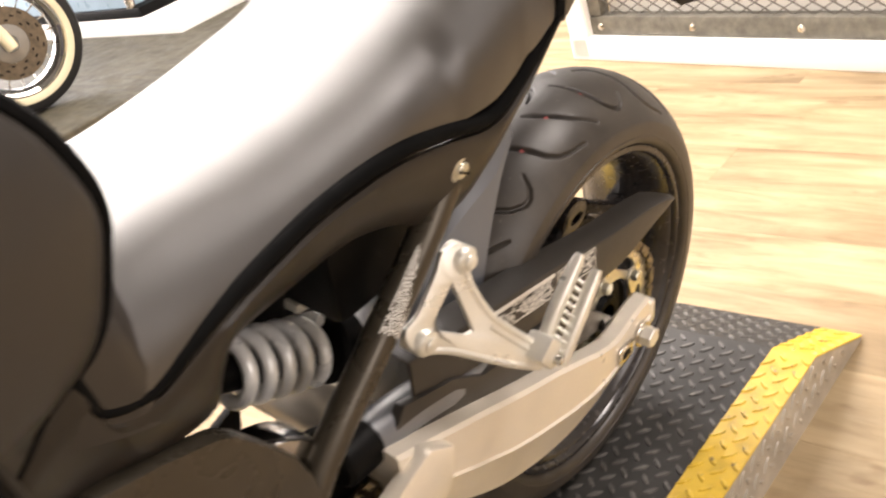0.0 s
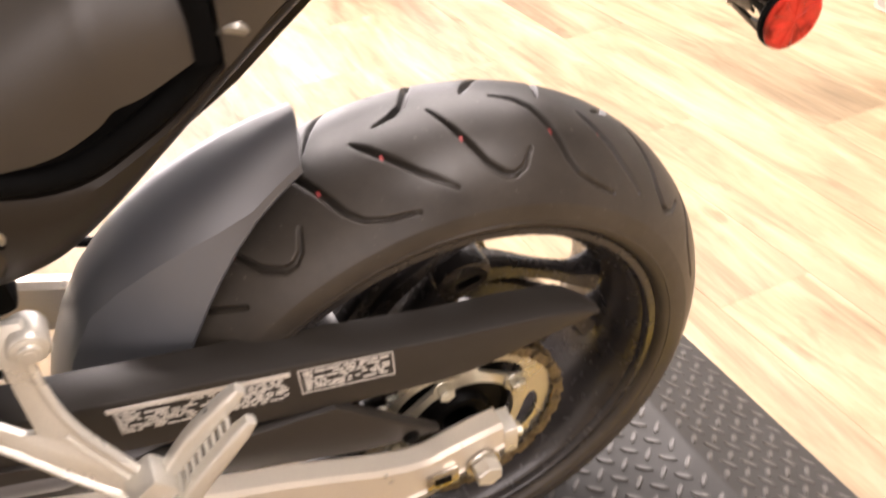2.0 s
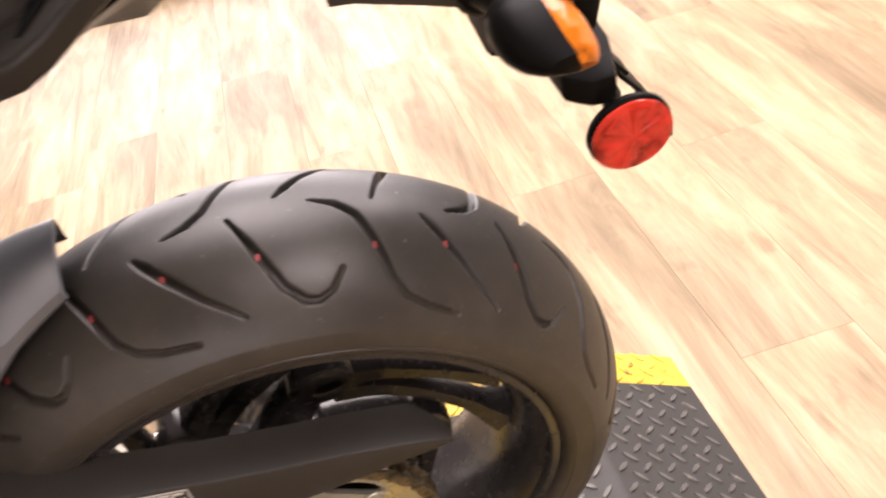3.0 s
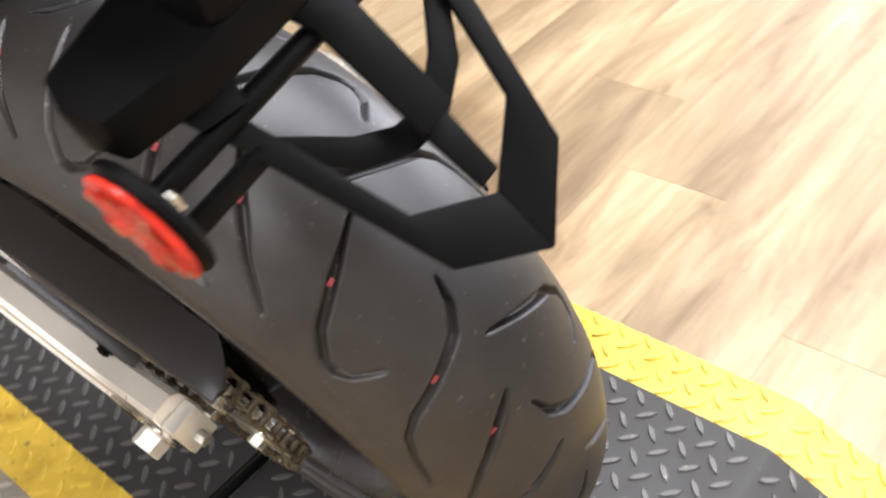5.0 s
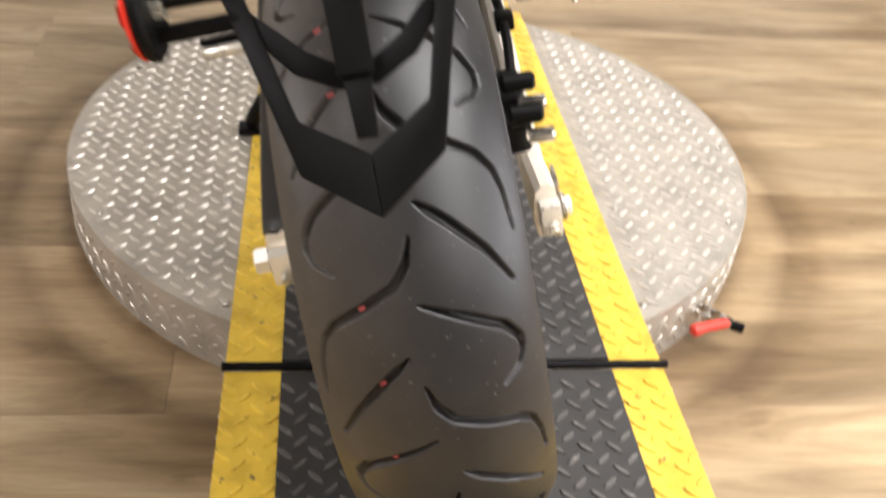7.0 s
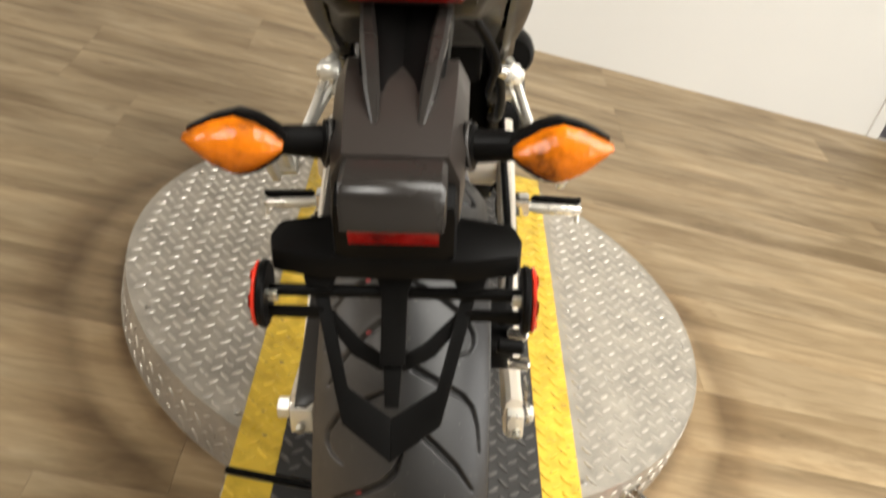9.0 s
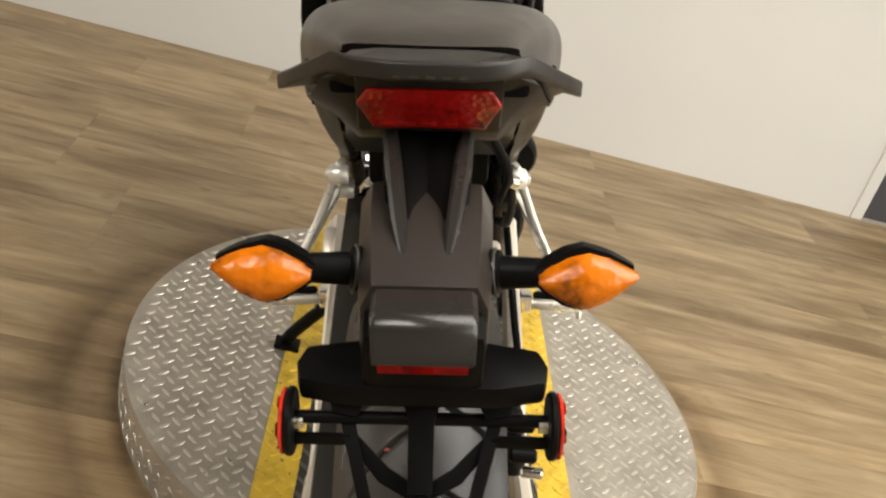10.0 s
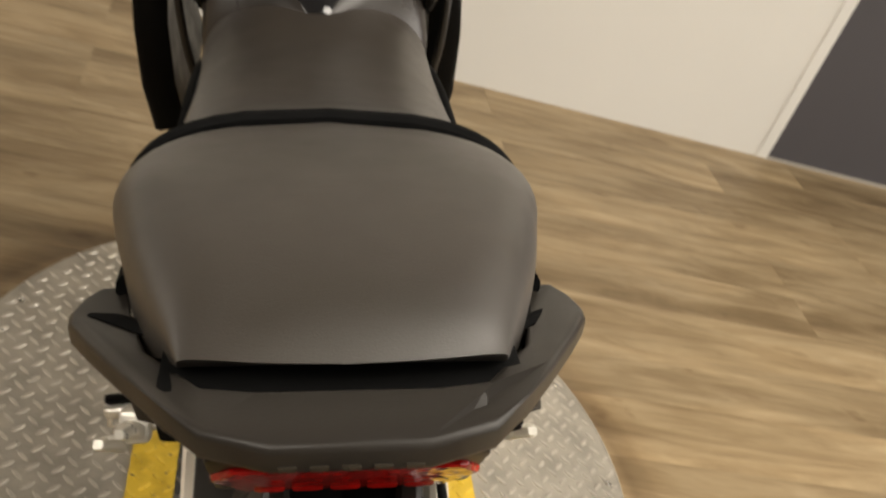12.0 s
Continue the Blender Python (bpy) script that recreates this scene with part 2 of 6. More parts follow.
M = dict(
    rubber=rubber_material(),
    floor=floor_material(),
    seat=surface("seat_vinyl", (0.029, 0.023, 0.0175), 0.42, vary=0.10, big=9, grain=900, bump=0.25, rough_vary=0.05, spec=0.8, coat=0.5, coat_rough=0.42),
    satin=surface("satin_grey_plastic", (0.030, 0.026, 0.022), 0.40, vary=0.10, grain=800, bump=0.10, rough_vary=0.05, spec=0.42),
    # darker copy of the cowl plastic, with the tail's shade put into its colour
    bronze=surface("bronze_grey_cowl_shaded", (0.015, 0.0125, 0.010), 0.36, metal=0.1, vary=0.10, grain=800, bump=0.06, rough_vary=0.05, spec=0.19),
    knee=surface("satin_tank_panel", (0.028, 0.024, 0.0205), 0.42, vary=0.08, grain=800, bump=0.08, rough_vary=0.04, spec=0.5),
    flank=surface("satin_tank_flank", (0.026, 0.022, 0.019), 0.30, vary=0.08, grain=800, bump=0.04, rough_vary=0.04, spec=0.45),
    cowl=surface("bronze_grey_cowl", (0.025, 0.0205, 0.016), 0.36, metal=0.1, vary=0.10, grain=800, bump=0.06, rough_vary=0.05, spec=0.30),
    rail=surface("dark_satin_rail", (0.021, 0.018, 0.015), 0.38, vary=0.10, grain=800, bump=0.10, rough_vary=0.05, spec=0.32),
    hump=surface("satin_brown_hanger", (0.026, 0.021, 0.0175), 0.38, vary=0.10, grain=800, bump=0.06, rough_vary=0.05, spec=0.45),
    lampbox=surface("dark_lamp_box_plastic", (0.021, 0.018, 0.0155), 0.26, vary=0.1, grain=800, bump=0.04, rough_vary=0.05, spec=0.45),
    black=surface("black_plastic", (0.0040, 0.0037, 0.0034), 0.44, vary=0.2, grain=700, bump=0.12, spec=0.08),
    blackgap=surface("black_gap_trim", (0.003, 0.003, 0.003), 0.8, vary=0.2, spec=0.08),
    gloss=surface("gloss_black_paint", (0.008, 0.008, 0.009), 0.12, vary=0.1, rough_vary=0.04, coat=1.0, bump=0.0),
    hugger=surface("grey_mudguard_plastic", (0.105, 0.110, 0.122), 0.40, vary=0.10, grain=900, bump=0.06, rough_vary=0.05, spec=0.9, coat=0.5, coat_rough=0.44),
    rim=surface("black_wheel_paint", (0.028, 0.025, 0.024), 0.24, vary=0.25, big=25, rough_vary=0.06, spec=0.6),
    swing=surface("champagne_swingarm_paint", (0.80, 0.725, 0.61), 0.32, metal=0.4, vary=0.08, rough_vary=0.06),
    cast=surface("cast_aluminium", (0.80, 0.77, 0.69), 0.34, metal=0.55, vary=0.12, grain=500, bump=0.25),
    steel=surface("bright_steel", (0.66, 0.63, 0.57), 0.25, metal=1.0, vary=0.15),
    stud=surface("dull_stud_metal", (0.42, 0.40, 0.35), 0.42, metal=0.6, vary=0.15),
    blackrubber=surface("clean_black_rubber", (0.012, 0.0115, 0.011), 0.5, vary=0.2, spec=0.3),
    zinc=surface("zinc_plated_steel", (0.66, 0.63, 0.53), 0.30, metal=0.85, vary=0.15),
    chain=surface("oily_chain_steel", (0.22, 0.18, 0.12), 0.38, metal=0.8, vary=0.45, big=120, grain=600, bump=0.3),
    spring=surface("silver_spring_paint", (0.80, 0.79, 0.76), 0.33, metal=0.25, vary=0.06),
    frame=surface("bronze_black_frame_paint", (0.060, 0.050, 0.036), 0.30, metal=0.5, vary=0.12),
    white=surface("label_white_print", (0.75, 0.72, 0.66), 0.5, vary=0.08),
    red=surface("red_rubber_grip", (0.62, 0.045, 0.025), 0.42, vary=0.12),
    redmark=surface("red_paint_dot", (0.30, 0.045, 0.042), 0.6, vary=0.2),
    reflector=lens_material("red_reflector", (0.85, 0.05, 0.025)),
    tail=lens_material("red_tail_lens", (0.34, 0.007, 0.005), rough=0.08),
    amber=lens_material("amber_lens", (0.66, 0.165, 0.002), rough=0.24),
    chrome=surface("chrome", (0.75, 0.74, 0.72), 0.10, metal=1.0, vary=0.05, bump=0.0, rough_vary=0.04),
    tread=surface("bright_tread_plate", (0.52, 0.475, 0.40), 0.46, metal=0.6, vary=0.2, big=14, grain=260, bump=0.25, rough_vary=0.10),
    treadmark=surface("polished_tread_mark", (0.70, 0.65, 0.57), 0.34, metal=0.7, vary=0.12, big=30, grain=300, bump=0.15, rough_vary=0.08),
    yellowmark=worn_paint("rubbed_yellow_mark", (0.76, 0.525, 0.065), (0.22, 0.15, 0.07), 0.30, 0.3, 0.58),
    deckmark=worn_paint("rubbed_deck_mark", (0.095, 0.089, 0.082), (0.20, 0.185, 0.165), 0.46, 0.3, 0.58, dirt=(0.8, 0.76, 0.7)),
    yellow=worn_paint("yellow_safety_paint", (0.72, 0.485, 0.05), (0.20, 0.13, 0.05), 0.42, 0.2, 0.72),
    deck=worn_paint("black_deck_paint", (0.030, 0.028, 0.0255), (0.12, 0.11, 0.095), 0.64, 0.1, 0.68, dirt=(0.8, 0.76, 0.7)),
    wall=wall_material("white_wall_paint", (0.68, 0.665, 0.625)),
    whitepaint=wall_material("white_partition_paint", (0.80, 0.78, 0.73)),
    darkwall=wall_material("charcoal_wall_paint", (0.055, 0.05, 0.055)),
    warmwall=wall_material("warm_grey_wall_paint", (0.34, 0.31, 0.27)),
    ceiling=wall_material("ceiling_paint", (0.13, 0.125, 0.12)),
    mesh=surface("grey_expanded_metal", (0.22, 0.21, 0.19), 0.42, metal=0.7, vary=0.2),
    beam=surface("weathered_dark_beam", (0.13, 0.12, 0.095), 0.55, vary=0.35, big=25, bump=0.4),
    carpet=surface("weathered_platform_wood", (0.055, 0.047, 0.028), 0.7, vary=0.4, big=5, grain=120, bump=0.4, stretch=(1, 6, 1)),
    bronzedisc=surface("bronze_brake_disc", (0.105, 0.080, 0.052), 0.45, metal=0.5, vary=0.3, big=40),
    whitewall=surface("white_sidewall_rubber", (0.52, 0.46, 0.31), 0.5, vary=0.06),
    bluegrey=surface("blue_grey_panel", (0.30, 0.40, 0.48), 0.35, vary=0.1),
)
glass, _nt, _p = shader("window_glass")
_p.inputs["Transmission Weight"].default_value, _p.inputs["Roughness"].default_value = 1.0, 0.02
M["glass"] = glass


# ---- mesh helpers ----
def mesh_ob(name, verts, faces, mat, parent=None, label="", smooth=True, angle=35.0):
    me = bpy.data.meshes.new(name)
    me.from_pydata([tuple(v) for v in verts], [], [tuple(f) for f in faces])
    me.validate()
    bm = bmesh.new()
    bm.from_mesh(me)
    bmesh.ops.recalc_face_normals(bm, faces=bm.faces)
    bm.to_mesh(me)
    bm.free()
    return finish(name, me, mat, parent, label, smooth, angle)


def finish(name, me, mat, parent, label, smooth=True, angle=35.0):
    if mat:
        me.materials.append(mat)
    if smooth:
        me.polygons.foreach_set("use_smooth", [True] * len(me.polygons))
        me.set_sharp_from_angle(angle=radians(angle))
    ob = new(name, me)
    ob.parent = parent
    if label:
        tagged(ob, label)
    return ob


def part(name, bm, mat, parent, label="", smooth=True, angle=35.0):
    """Links a bmesh as one mesh object under a thing or a part."""
    bmesh.ops.recalc_face_normals(bm, faces=bm.faces)
    me = bpy.data.meshes.new(name)
    bm.to_mesh(me)
    bm.free()
    return finish(name, me, mat, parent, label, smooth, angle)


def bevelled(bm, width, segments=2, limit=30.0):
    if width > 0:
        edges = [e for e in bm.edges if len(e.link_faces) == 2 and e.calc_face_angle(0) > radians(limit)]
        bmesh.ops.bevel(bm, geom=edges, offset=width, segments=segments, affect="EDGES", profile=0.6, clamp_overlap=True)
    return bm


def block(size, at=(0, 0, 0), turn=None, bevel=0.0, bm=None, segments=2):
    own = bmesh.new()
    bmesh.ops.create_cube(own, size=1.0)
    bmesh.ops.scale(own, vec=size, verts=own.verts)
    bevelled(own, bevel, segments)
    m = Matrix.Translation(at) @ (turn.to_4x4() if turn else Matrix.Identity(4))
    own.transform(m)
    return join(bm, own)


def join(bm, own):
    if bm is None:
        return own
    me = bpy.data.meshes.new("tmp")
    own.to_mesh(me)
    own.free()
    bm.from_mesh(me)
    bpy.data.meshes.remove(me)
    return bm


def frames_along(pts):
    pts = [Vector(p) for p in pts]
    out, up = [], None
    for i, p in enumerate(pts):
        d = (pts[min(i + 1, len(pts) - 1)] - pts[max(i - 1, 0)]).normalized()
        if up is None:
            up = Vector((0, 0, 1)) if abs(d.z) < 0.9 else Vector((1, 0, 0))
        side = d.cross(up).normalized()
        up = side.cross(d).normalized()
        out.append((p, side, up))
    return out


def sweep(pts, radii, n=12, bm=None, flat=1.0, power=2.0, wide=1.0):
    """A closed bar along pts. radii: one for all, or one a point; flat squashes it upward, wide sideways; power > 2 squares it."""
    own = bmesh.new()
    if not isinstance(radii, (list, tuple)):
        radii = [radii] * len(pts)
    rings = []
    for (p, side, u), r in zip(frames_along(pts), radii):
        ring = []
        for k in range(n):
            a = 2 * math.pi * (k + 0.5) / n
            c, s = math.cos(a), math.sin(a)
            c, s = math.copysign(abs(c) ** (2 / power), c), math.copysign(abs(s) ** (2 / power), s)
            ring.append(own.verts.new(p + side * (c * r * wide) + u * (s * r * flat)))
        rings.append(ring)
    for a, b in zip(rings, rings[1:]):
        for k in range(n):
            own.faces.new((a[k], a[(k + 1) % n], b[(k + 1) % n], b[k]))
    own.faces.new(rings[0][::-1])
    own.faces.new(rings[-1])
    return join(bm, own)


def smooth_path(pts, per=6):
    """Catmull-Rom through pts."""
    pts = [Vector(p) for p in pts]
    out = []
    for i in range(len(pts) - 1):
        p0, p1, p2, p3 = pts[max(i - 1, 0)], pts[i], pts[i + 1], pts[min(i + 2, len(pts) - 1)]
        for k in range(per):
            t = k / per
            out.append(0.5 * ((2 * p1) + (p2 - p0) * t + (2 * p0 - 5 * p1 + 4 * p2 - p3) * t * t + (3 * p1 - p0 - 3 * p2 + p3) * t ** 3))
    out.append(pts[-1])
    return out


def interp_rows(rows, per=4):
    cols = list(zip(*rows))
    lines = [smooth_path([(c, 0, 0) for c in col], per) for col in cols]
    return [[line[k].x for line in lines] for k in range(len(lines[0]))]


def slab(outline, x0, x1, bevel=0.0, bm=None, segments=2):
    """A plate between x0 and x1 from an outline of (y, z)."""
    own = bmesh.new()
    a = [own.verts.new((x0, y, z)) for y, z in outline]
    b = [own.verts.new((x1, y, z)) for y, z in outline]
    n = len(outline)
    own.faces.new(a)
    own.faces.new(b[::-1])
    for k in range(n):
        own.faces.new((a[k], b[k], b[(k + 1) % n], a[(k + 1) % n]))
    bmesh.ops.recalc_face_normals(own, faces=own.faces)
    bevelled(own, bevel, segments)
    return join(bm, own)


def plate(outline, place, thick, bevel=0.0, bm=None, segments=2):
    """A plate of that thickness from an outline of (u, v); place maps (u, v, height) to the world."""
    own = bmesh.new()
    a = [own.verts.new(place(u, v, 0)) for u, v in outline]
    b = [own.verts.new(place(u, v, thick)) for u, v in outline]
    n = len(outline)
    own.faces.new(a[::-1])
    own.faces.new(b)
    for k in range(n):
        own.faces.new((a[k], a[(k + 1) % n], b[(k + 1) % n], b[k]))
    bmesh.ops.recalc_face_normals(own, faces=own.faces)
    bevelled(own, bevel, segments)
    return join(bm, own)


def ring_plate(outer, inner, place, thick, bevel=0.0, bm=None):
    """A plate with one hole: outer and inner are outlines of (u, v) with equally many points."""
    own = bmesh.new()
    n = len(outer)
    rows = [[own.verts.new(place(u, v, h)) for u, v in line] for line, h in ((outer, 0), (outer, thick), (inner, thick), (inner, 0))]
    for a, b in zip(rows, rows[1:] + rows[:1]):
        for k in range(n):
            own.faces.new((a[k], a[(k + 1) % n], b[(k + 1) % n], b[k]))
    bmesh.ops.recalc_face_normals(own, faces=own.faces)
    bevelled(own, bevel, 2)
    return join(bm, own)


def even_outline(points, n, start=0.0):
    """n points at even steps along a closed outline."""
    pts = [Vector((*p, 0)) for p in points]
    seg = [(pts[(k + 1) % len(pts)] - pts[k]).length for k in range(len(pts))]
    total, out = sum(seg), []
    for k in range(n):
        d, i = (start + k / n) % 1.0 * total, 0
        while d > seg[i]:
            d -= seg[i]
            i += 1
        p = pts[i].lerp(pts[(i + 1) % len(pts)], d / seg[i])
        out.append((p.x, p.y))
    return out


def loft(sections, bm=None, caps=True, closed=True):
    own = bmesh.new()
    rings = [[own.verts.new(p) for p in s] for s in sections]
    n = len(rings[0])
    for a, b in zip(rings, rings[1:]):
        for k in range(n if closed else n - 1):
            own.faces.new((a[k], a[(k + 1) % n], b[(k + 1) % n], b[k]))
    if caps and closed:
        own.faces.new(rings[0][::-1])
        own.faces.new(rings[-1])
    return join(bm, own)


def turned(profile, axis_at, n=64, bm=None, axis="x", closed=True):
    """A turned solid: profile of (along, radius) about an axis through axis_at."""
    own = bmesh.new()
    rings = []
    for k in range(n):
        a = 2 * math.pi * k / n
        c, s = math.cos(a), math.sin(a)
        ring = []
        for d, r in profile:
            v = (d, r * c, r * s) if axis == "x" else (r * c, r * s, d) if axis == "z" else (r * s, d, r * c)
            ring.append(own.verts.new(Vector(v) + Vector(axis_at)))
        rings.append(ring)
    m = len(profile)
    for k in range(n):
        a, b = rings[k], rings[(k + 1) % n]
        for i in range(m if closed else m - 1):
            own.faces.new((a[i], a[(i + 1) % m], b[(i + 1) % m], b[i]))
    return join(bm, own)


def rod(a, b, r, n=16, bm=None, bevel=0.0):
    a, b = Vector(a), Vector(b)
    e = min(bevel, (b - a).length * 0.3)
    if e > 0:
        d = (b - a).normalized() * e
        return sweep([a, a + d, b - d, b], [r - bevel, r, r, r - bevel], n, bm)
    return sweep([a, b], r, n, bm)


def bolt(at, way, r, h, bm=None, hexed=True):
    """A bolt head with a washer under it and a recessed top."""
    at, way = Vector(at), Vector(way).normalized()
    bm = rod(at, at + way * h * 0.25, r * 1.45, 20, bm, 0.0006)
    bm = rod(at + way * h * 0.25, at + way * h, r, 6 if hexed else 20, bm, 0.0008)
    return rod(at + way * h, at + way * (h + 0.0008), r * 0.55, 12, bm)


# ---- the room ----
def slab_box(name, lo, hi, mat, label="", category="", kind="structure", bevel=0.0, parent=None):
    size = [b - a for a, b in zip(lo, hi)]
    ob = part(name, block(size, [(a + b) / 2 for a, b in zip(lo, hi)], bevel=bevel), mat, parent, smooth=False)
    if not parent:
        tagged(ob, label, category, kind=kind)
    return ob


WX0, WX1, WY0, WY1 = -5.0, 6.4, -4.4, 2.61
CORNER = 1.80
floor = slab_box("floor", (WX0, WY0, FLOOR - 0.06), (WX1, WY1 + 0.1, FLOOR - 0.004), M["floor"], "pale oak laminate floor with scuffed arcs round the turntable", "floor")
slab_box("wall_north", (WX0, WY1, FLOOR), (CORNER, WY1 + 0.12, CEIL), M["wall"], "plain white painted wall behind the turntable", "wall")
slab_box("wall_corner_trim", (CORNER, WY1 - 0.006, FLOOR), (CORNER + 0.05, WY1 + 0.12, CEIL), M["wall"], "white painted corner trim at the end of the white wall", "trim", bevel=0.004)
slab_box("wall_dark", (CORNER + 0.05, WY1 + 0.004, FLOOR), (WX1, WY1 + 0.12, CEIL), M["darkwall"], "charcoal grey painted wall beside the white wall", "wall")
slab_box("baseboard", (CORNER + 0.05, WY1 - 0.008, FLOOR), (WX1, WY1 + 0.004, FLOOR + 0.011), M["warmwall"], "thin pale baseboard along the charcoal wall", "baseboard")


def window_wall(name, number, window, mat, label):
    """An end wall with one window opening: wall round it, frame, sill and panes."""
    x, y0, y1, z0, z1, _, _ = window
    a, b = (x, x + 0.12) if x > 0 else (x - 0.12, x)
    wall = tagged(new(name), label, "wall", kind="structure")
    for lo, hi in (((a, WY0, FLOOR), (b, y0, CEIL)), ((a, y1, FLOOR), (b, WY1 + 0.12, CEIL)), ((a, y0, FLOOR), (b, y1, z0)), ((a, y0, z1), (b, y1, CEIL))):
        slab_box("wall_panel", lo, hi, mat, parent=wall)
    win = tagged(new(number), "large shop window with slim dark frame", "window", kind="structure")
    m = (a + b) / 2 + (0.02 if x > 0 else -0.02)
    n = 3
    for k in range(n + 1):
        y = y0 + 0.02 + (y1 - y0 - 0.04) * k / n
        slab_box("window_frame", (m - 0.02, y - 0.02, z0 + 0.002), (m + 0.02, y + 0.02, z1 - 0.002), M["black"], parent=win)
    for k in range(n):
        ya, yb = y0 + 0.041 + (y1 - y0 - 0.04) * k / n, y0 - 0.001 + (y1 - y0 - 0.04) * (k + 1) / n
        slab_box("pane", (m - 0.003, ya, z0 + 0.01), (m + 0.003, yb, z1 - 0.01), M["glass"], parent=win).visible_shadow = False
    slab_box("window_sill", (m - 0.09, y0, z0 - 0.03), (m + 0.09, y1, z0 - 0.001), M["wall"], parent=win)


# the west window is unseen, added to light the motorcycle's left side
window_wall("wall_west", "fill_window_1", WEST_FILL, M["warmwall"], "warm grey painted wall with an unseen window added as fill light")
window_wall("wall_east", "window_2", EAST_WINDOW, M["wall"], "white painted wall with a shop window at the far end of the showroom")
slab_box("wall_south", (WX0, WY0 - 0.12, FLOOR), (WX1, WY0, CEIL), M["warmwall"], "plain warm grey painted wall behind the partition", "wall")
slab_box("ceiling", (WX0, WY0, CEIL), (WX1, WY1, CEIL + 0.1), M["ceiling"], "dark painted showroom ceiling", "ceiling")

# low partition with an expanded metal panel, behind the motorcycle
PX = 1.13
partition = tagged(new("partition"), "white low partition with a dark beam and an expanded metal mesh panel", "partition", kind="structure")
partition.matrix_world = pose(0, -1.668, FLOOR, 0, 0, -6.2)
H0 = 1.15
part("base_rail", block((4.1, 0.09, 0.080), (PX - 2.05, -0.01, 0.040), bevel=0.006), M["whitepaint"], partition, "white painted base rail", angle=30)
part("post", block((0.085, 0.092, H0), (PX - 0.0425, -0.011, H0 / 2), bevel=0.012, segments=3), M["whitepaint"], partition, "white painted end post", angle=30)
part("top_rail", block((4.0, 0.088, 0.07), (PX - 2.0875, -0.01, H0 - 0.035), bevel=0.006), M["whitepaint"], partition, angle=30)
part("back_panel", block((3.9, 0.012, H0 - 0.16), (PX - 2.0875, -0.049, 0.08 + (H0 - 0.16) / 2), bevel=0.002), M["whitepaint"], partition, "pale panel behind the mesh", angle=30)
part("beam", block((4.0, 0.05, 0.066), (PX - 2.0875, -0.018, 0.114), bevel=0.005), M["beam"], partition, "weathered dark beam with pale bolts", angle=30)
part("side_beam", block((0.05, 0.048, H0 - 0.225), (PX - 0.112, -0.018, 0.148 + (H0 - 0.225) / 2), bevel=0.005), M["beam"], partition, angle=30)
for k in range(11):
    part("bolt", bolt((PX - 0.13 - 0.36 * k, 0.007, 0.112), (0, 1, 0), 0.008, 0.009, hexed=False), M["steel"], partition)


def expanded_mesh(x0, x1, z0, z1, y, dx=0.030, dz=0.018, w=0.0036):
    """Stretched diamond mesh: zigzag strands, each a thin flat bar."""
    verts, faces = [], []

    def strand(ax, az, bx, bz):
        d = math.hypot(bx - ax, bz - az)
        nx, nz = -(bz - az) / d * w / 2, (bx - ax) / d * w / 2
        n = len(verts)
        for sx, sz in ((ax, az), (bx, bz)):
            for s in (-1, 1):
                for h in (0.0, 0.004):
                    verts.append((sx + s * nx, y + h, sz + s * nz))
        faces.extend([(n, n + 1, n + 5, n + 4), (n + 2, n + 3, n + 7, n + 6), (n + 1, n + 3, n + 7, n + 5), (n, n + 2, n + 6, n + 4)])

    for r in range(int((z1 - z0) / dz)):
        for c in range(int((x1 - x0) / dx)):
            px, pz = x0 + c * dx, z0 + r * dz
            up = (r + c) % 2 == 0
            strand(px, pz if up else pz + dz, px + dx, pz + dz if up else pz)
    return verts, faces


mv, mf = expanded_mesh(PX - 4.0, PX - 0.13, 0.146, H0 - 0.07, -0.018)
mesh_ob("mesh_panel", mv, mf, M["mesh"], partition, "grey expanded metal mesh", smooth=False)["kind"] = "stuff"

# glazed white counter beyond the end of the partition
counter = tagged(new("display_counter"), "white framed display counter with a grey glazed front", "counter")
counter.location = (1.75, -2.62, FLOOR)
part("body", block((1.1, 0.5, 0.95), (0, -0.02, 0.475), bevel=0.006), M["wall"], counter, angle=30)
part("front_panel", block((0.94, 0.02, 0.78), (0, 0.236, 0.49), bevel=0.003), M["bluegrey"], counter, "grey glazed front", angle=30)
for sx in (-1, 1):
    part("stile", block((0.05, 0.03, 0.86), (sx * 0.51, 0.243, 0.49), bevel=0.004), M["steel"], counter, "metal edge strip", angle=30)
part("bottom_rail", block((0.96, 0.028, 0.05), (0, 0.243, 0.085), bevel=0.004), M["steel"], counter, angle=30)

# second motorcycle far off, of which the front wheel shows
stand = slab_box("display_platform", (3.0, -3.6, FLOOR), (6.2, 1.2, FLOOR + 0.13), M["carpet"], "low weathered brown wooden display platform", "platform", kind="structure", bevel=0.01)
far_bike = tagged(new("parked_motorcycle"), "cruiser motorcycle with a whitewall front wheel standing on the platform", "motorcycle")
far_bike.matrix_world = pose(3.55, -0.95, FLOOR + 0.13, 0, 0, -12)
FR = 0.335
part("front_tyre", turned([(-0.05, 0.24), (-0.066, 0.262), (-0.068, 0.285), (-0.055, 0.318), (0, FR), (0.055, 0.318), (0.068, 0.285), (0.066, 0.262), (0.05, 0.24)], (0, 0, FR), 72), M["blackrubber"], far_bike, "black tyre with a white sidewall band")
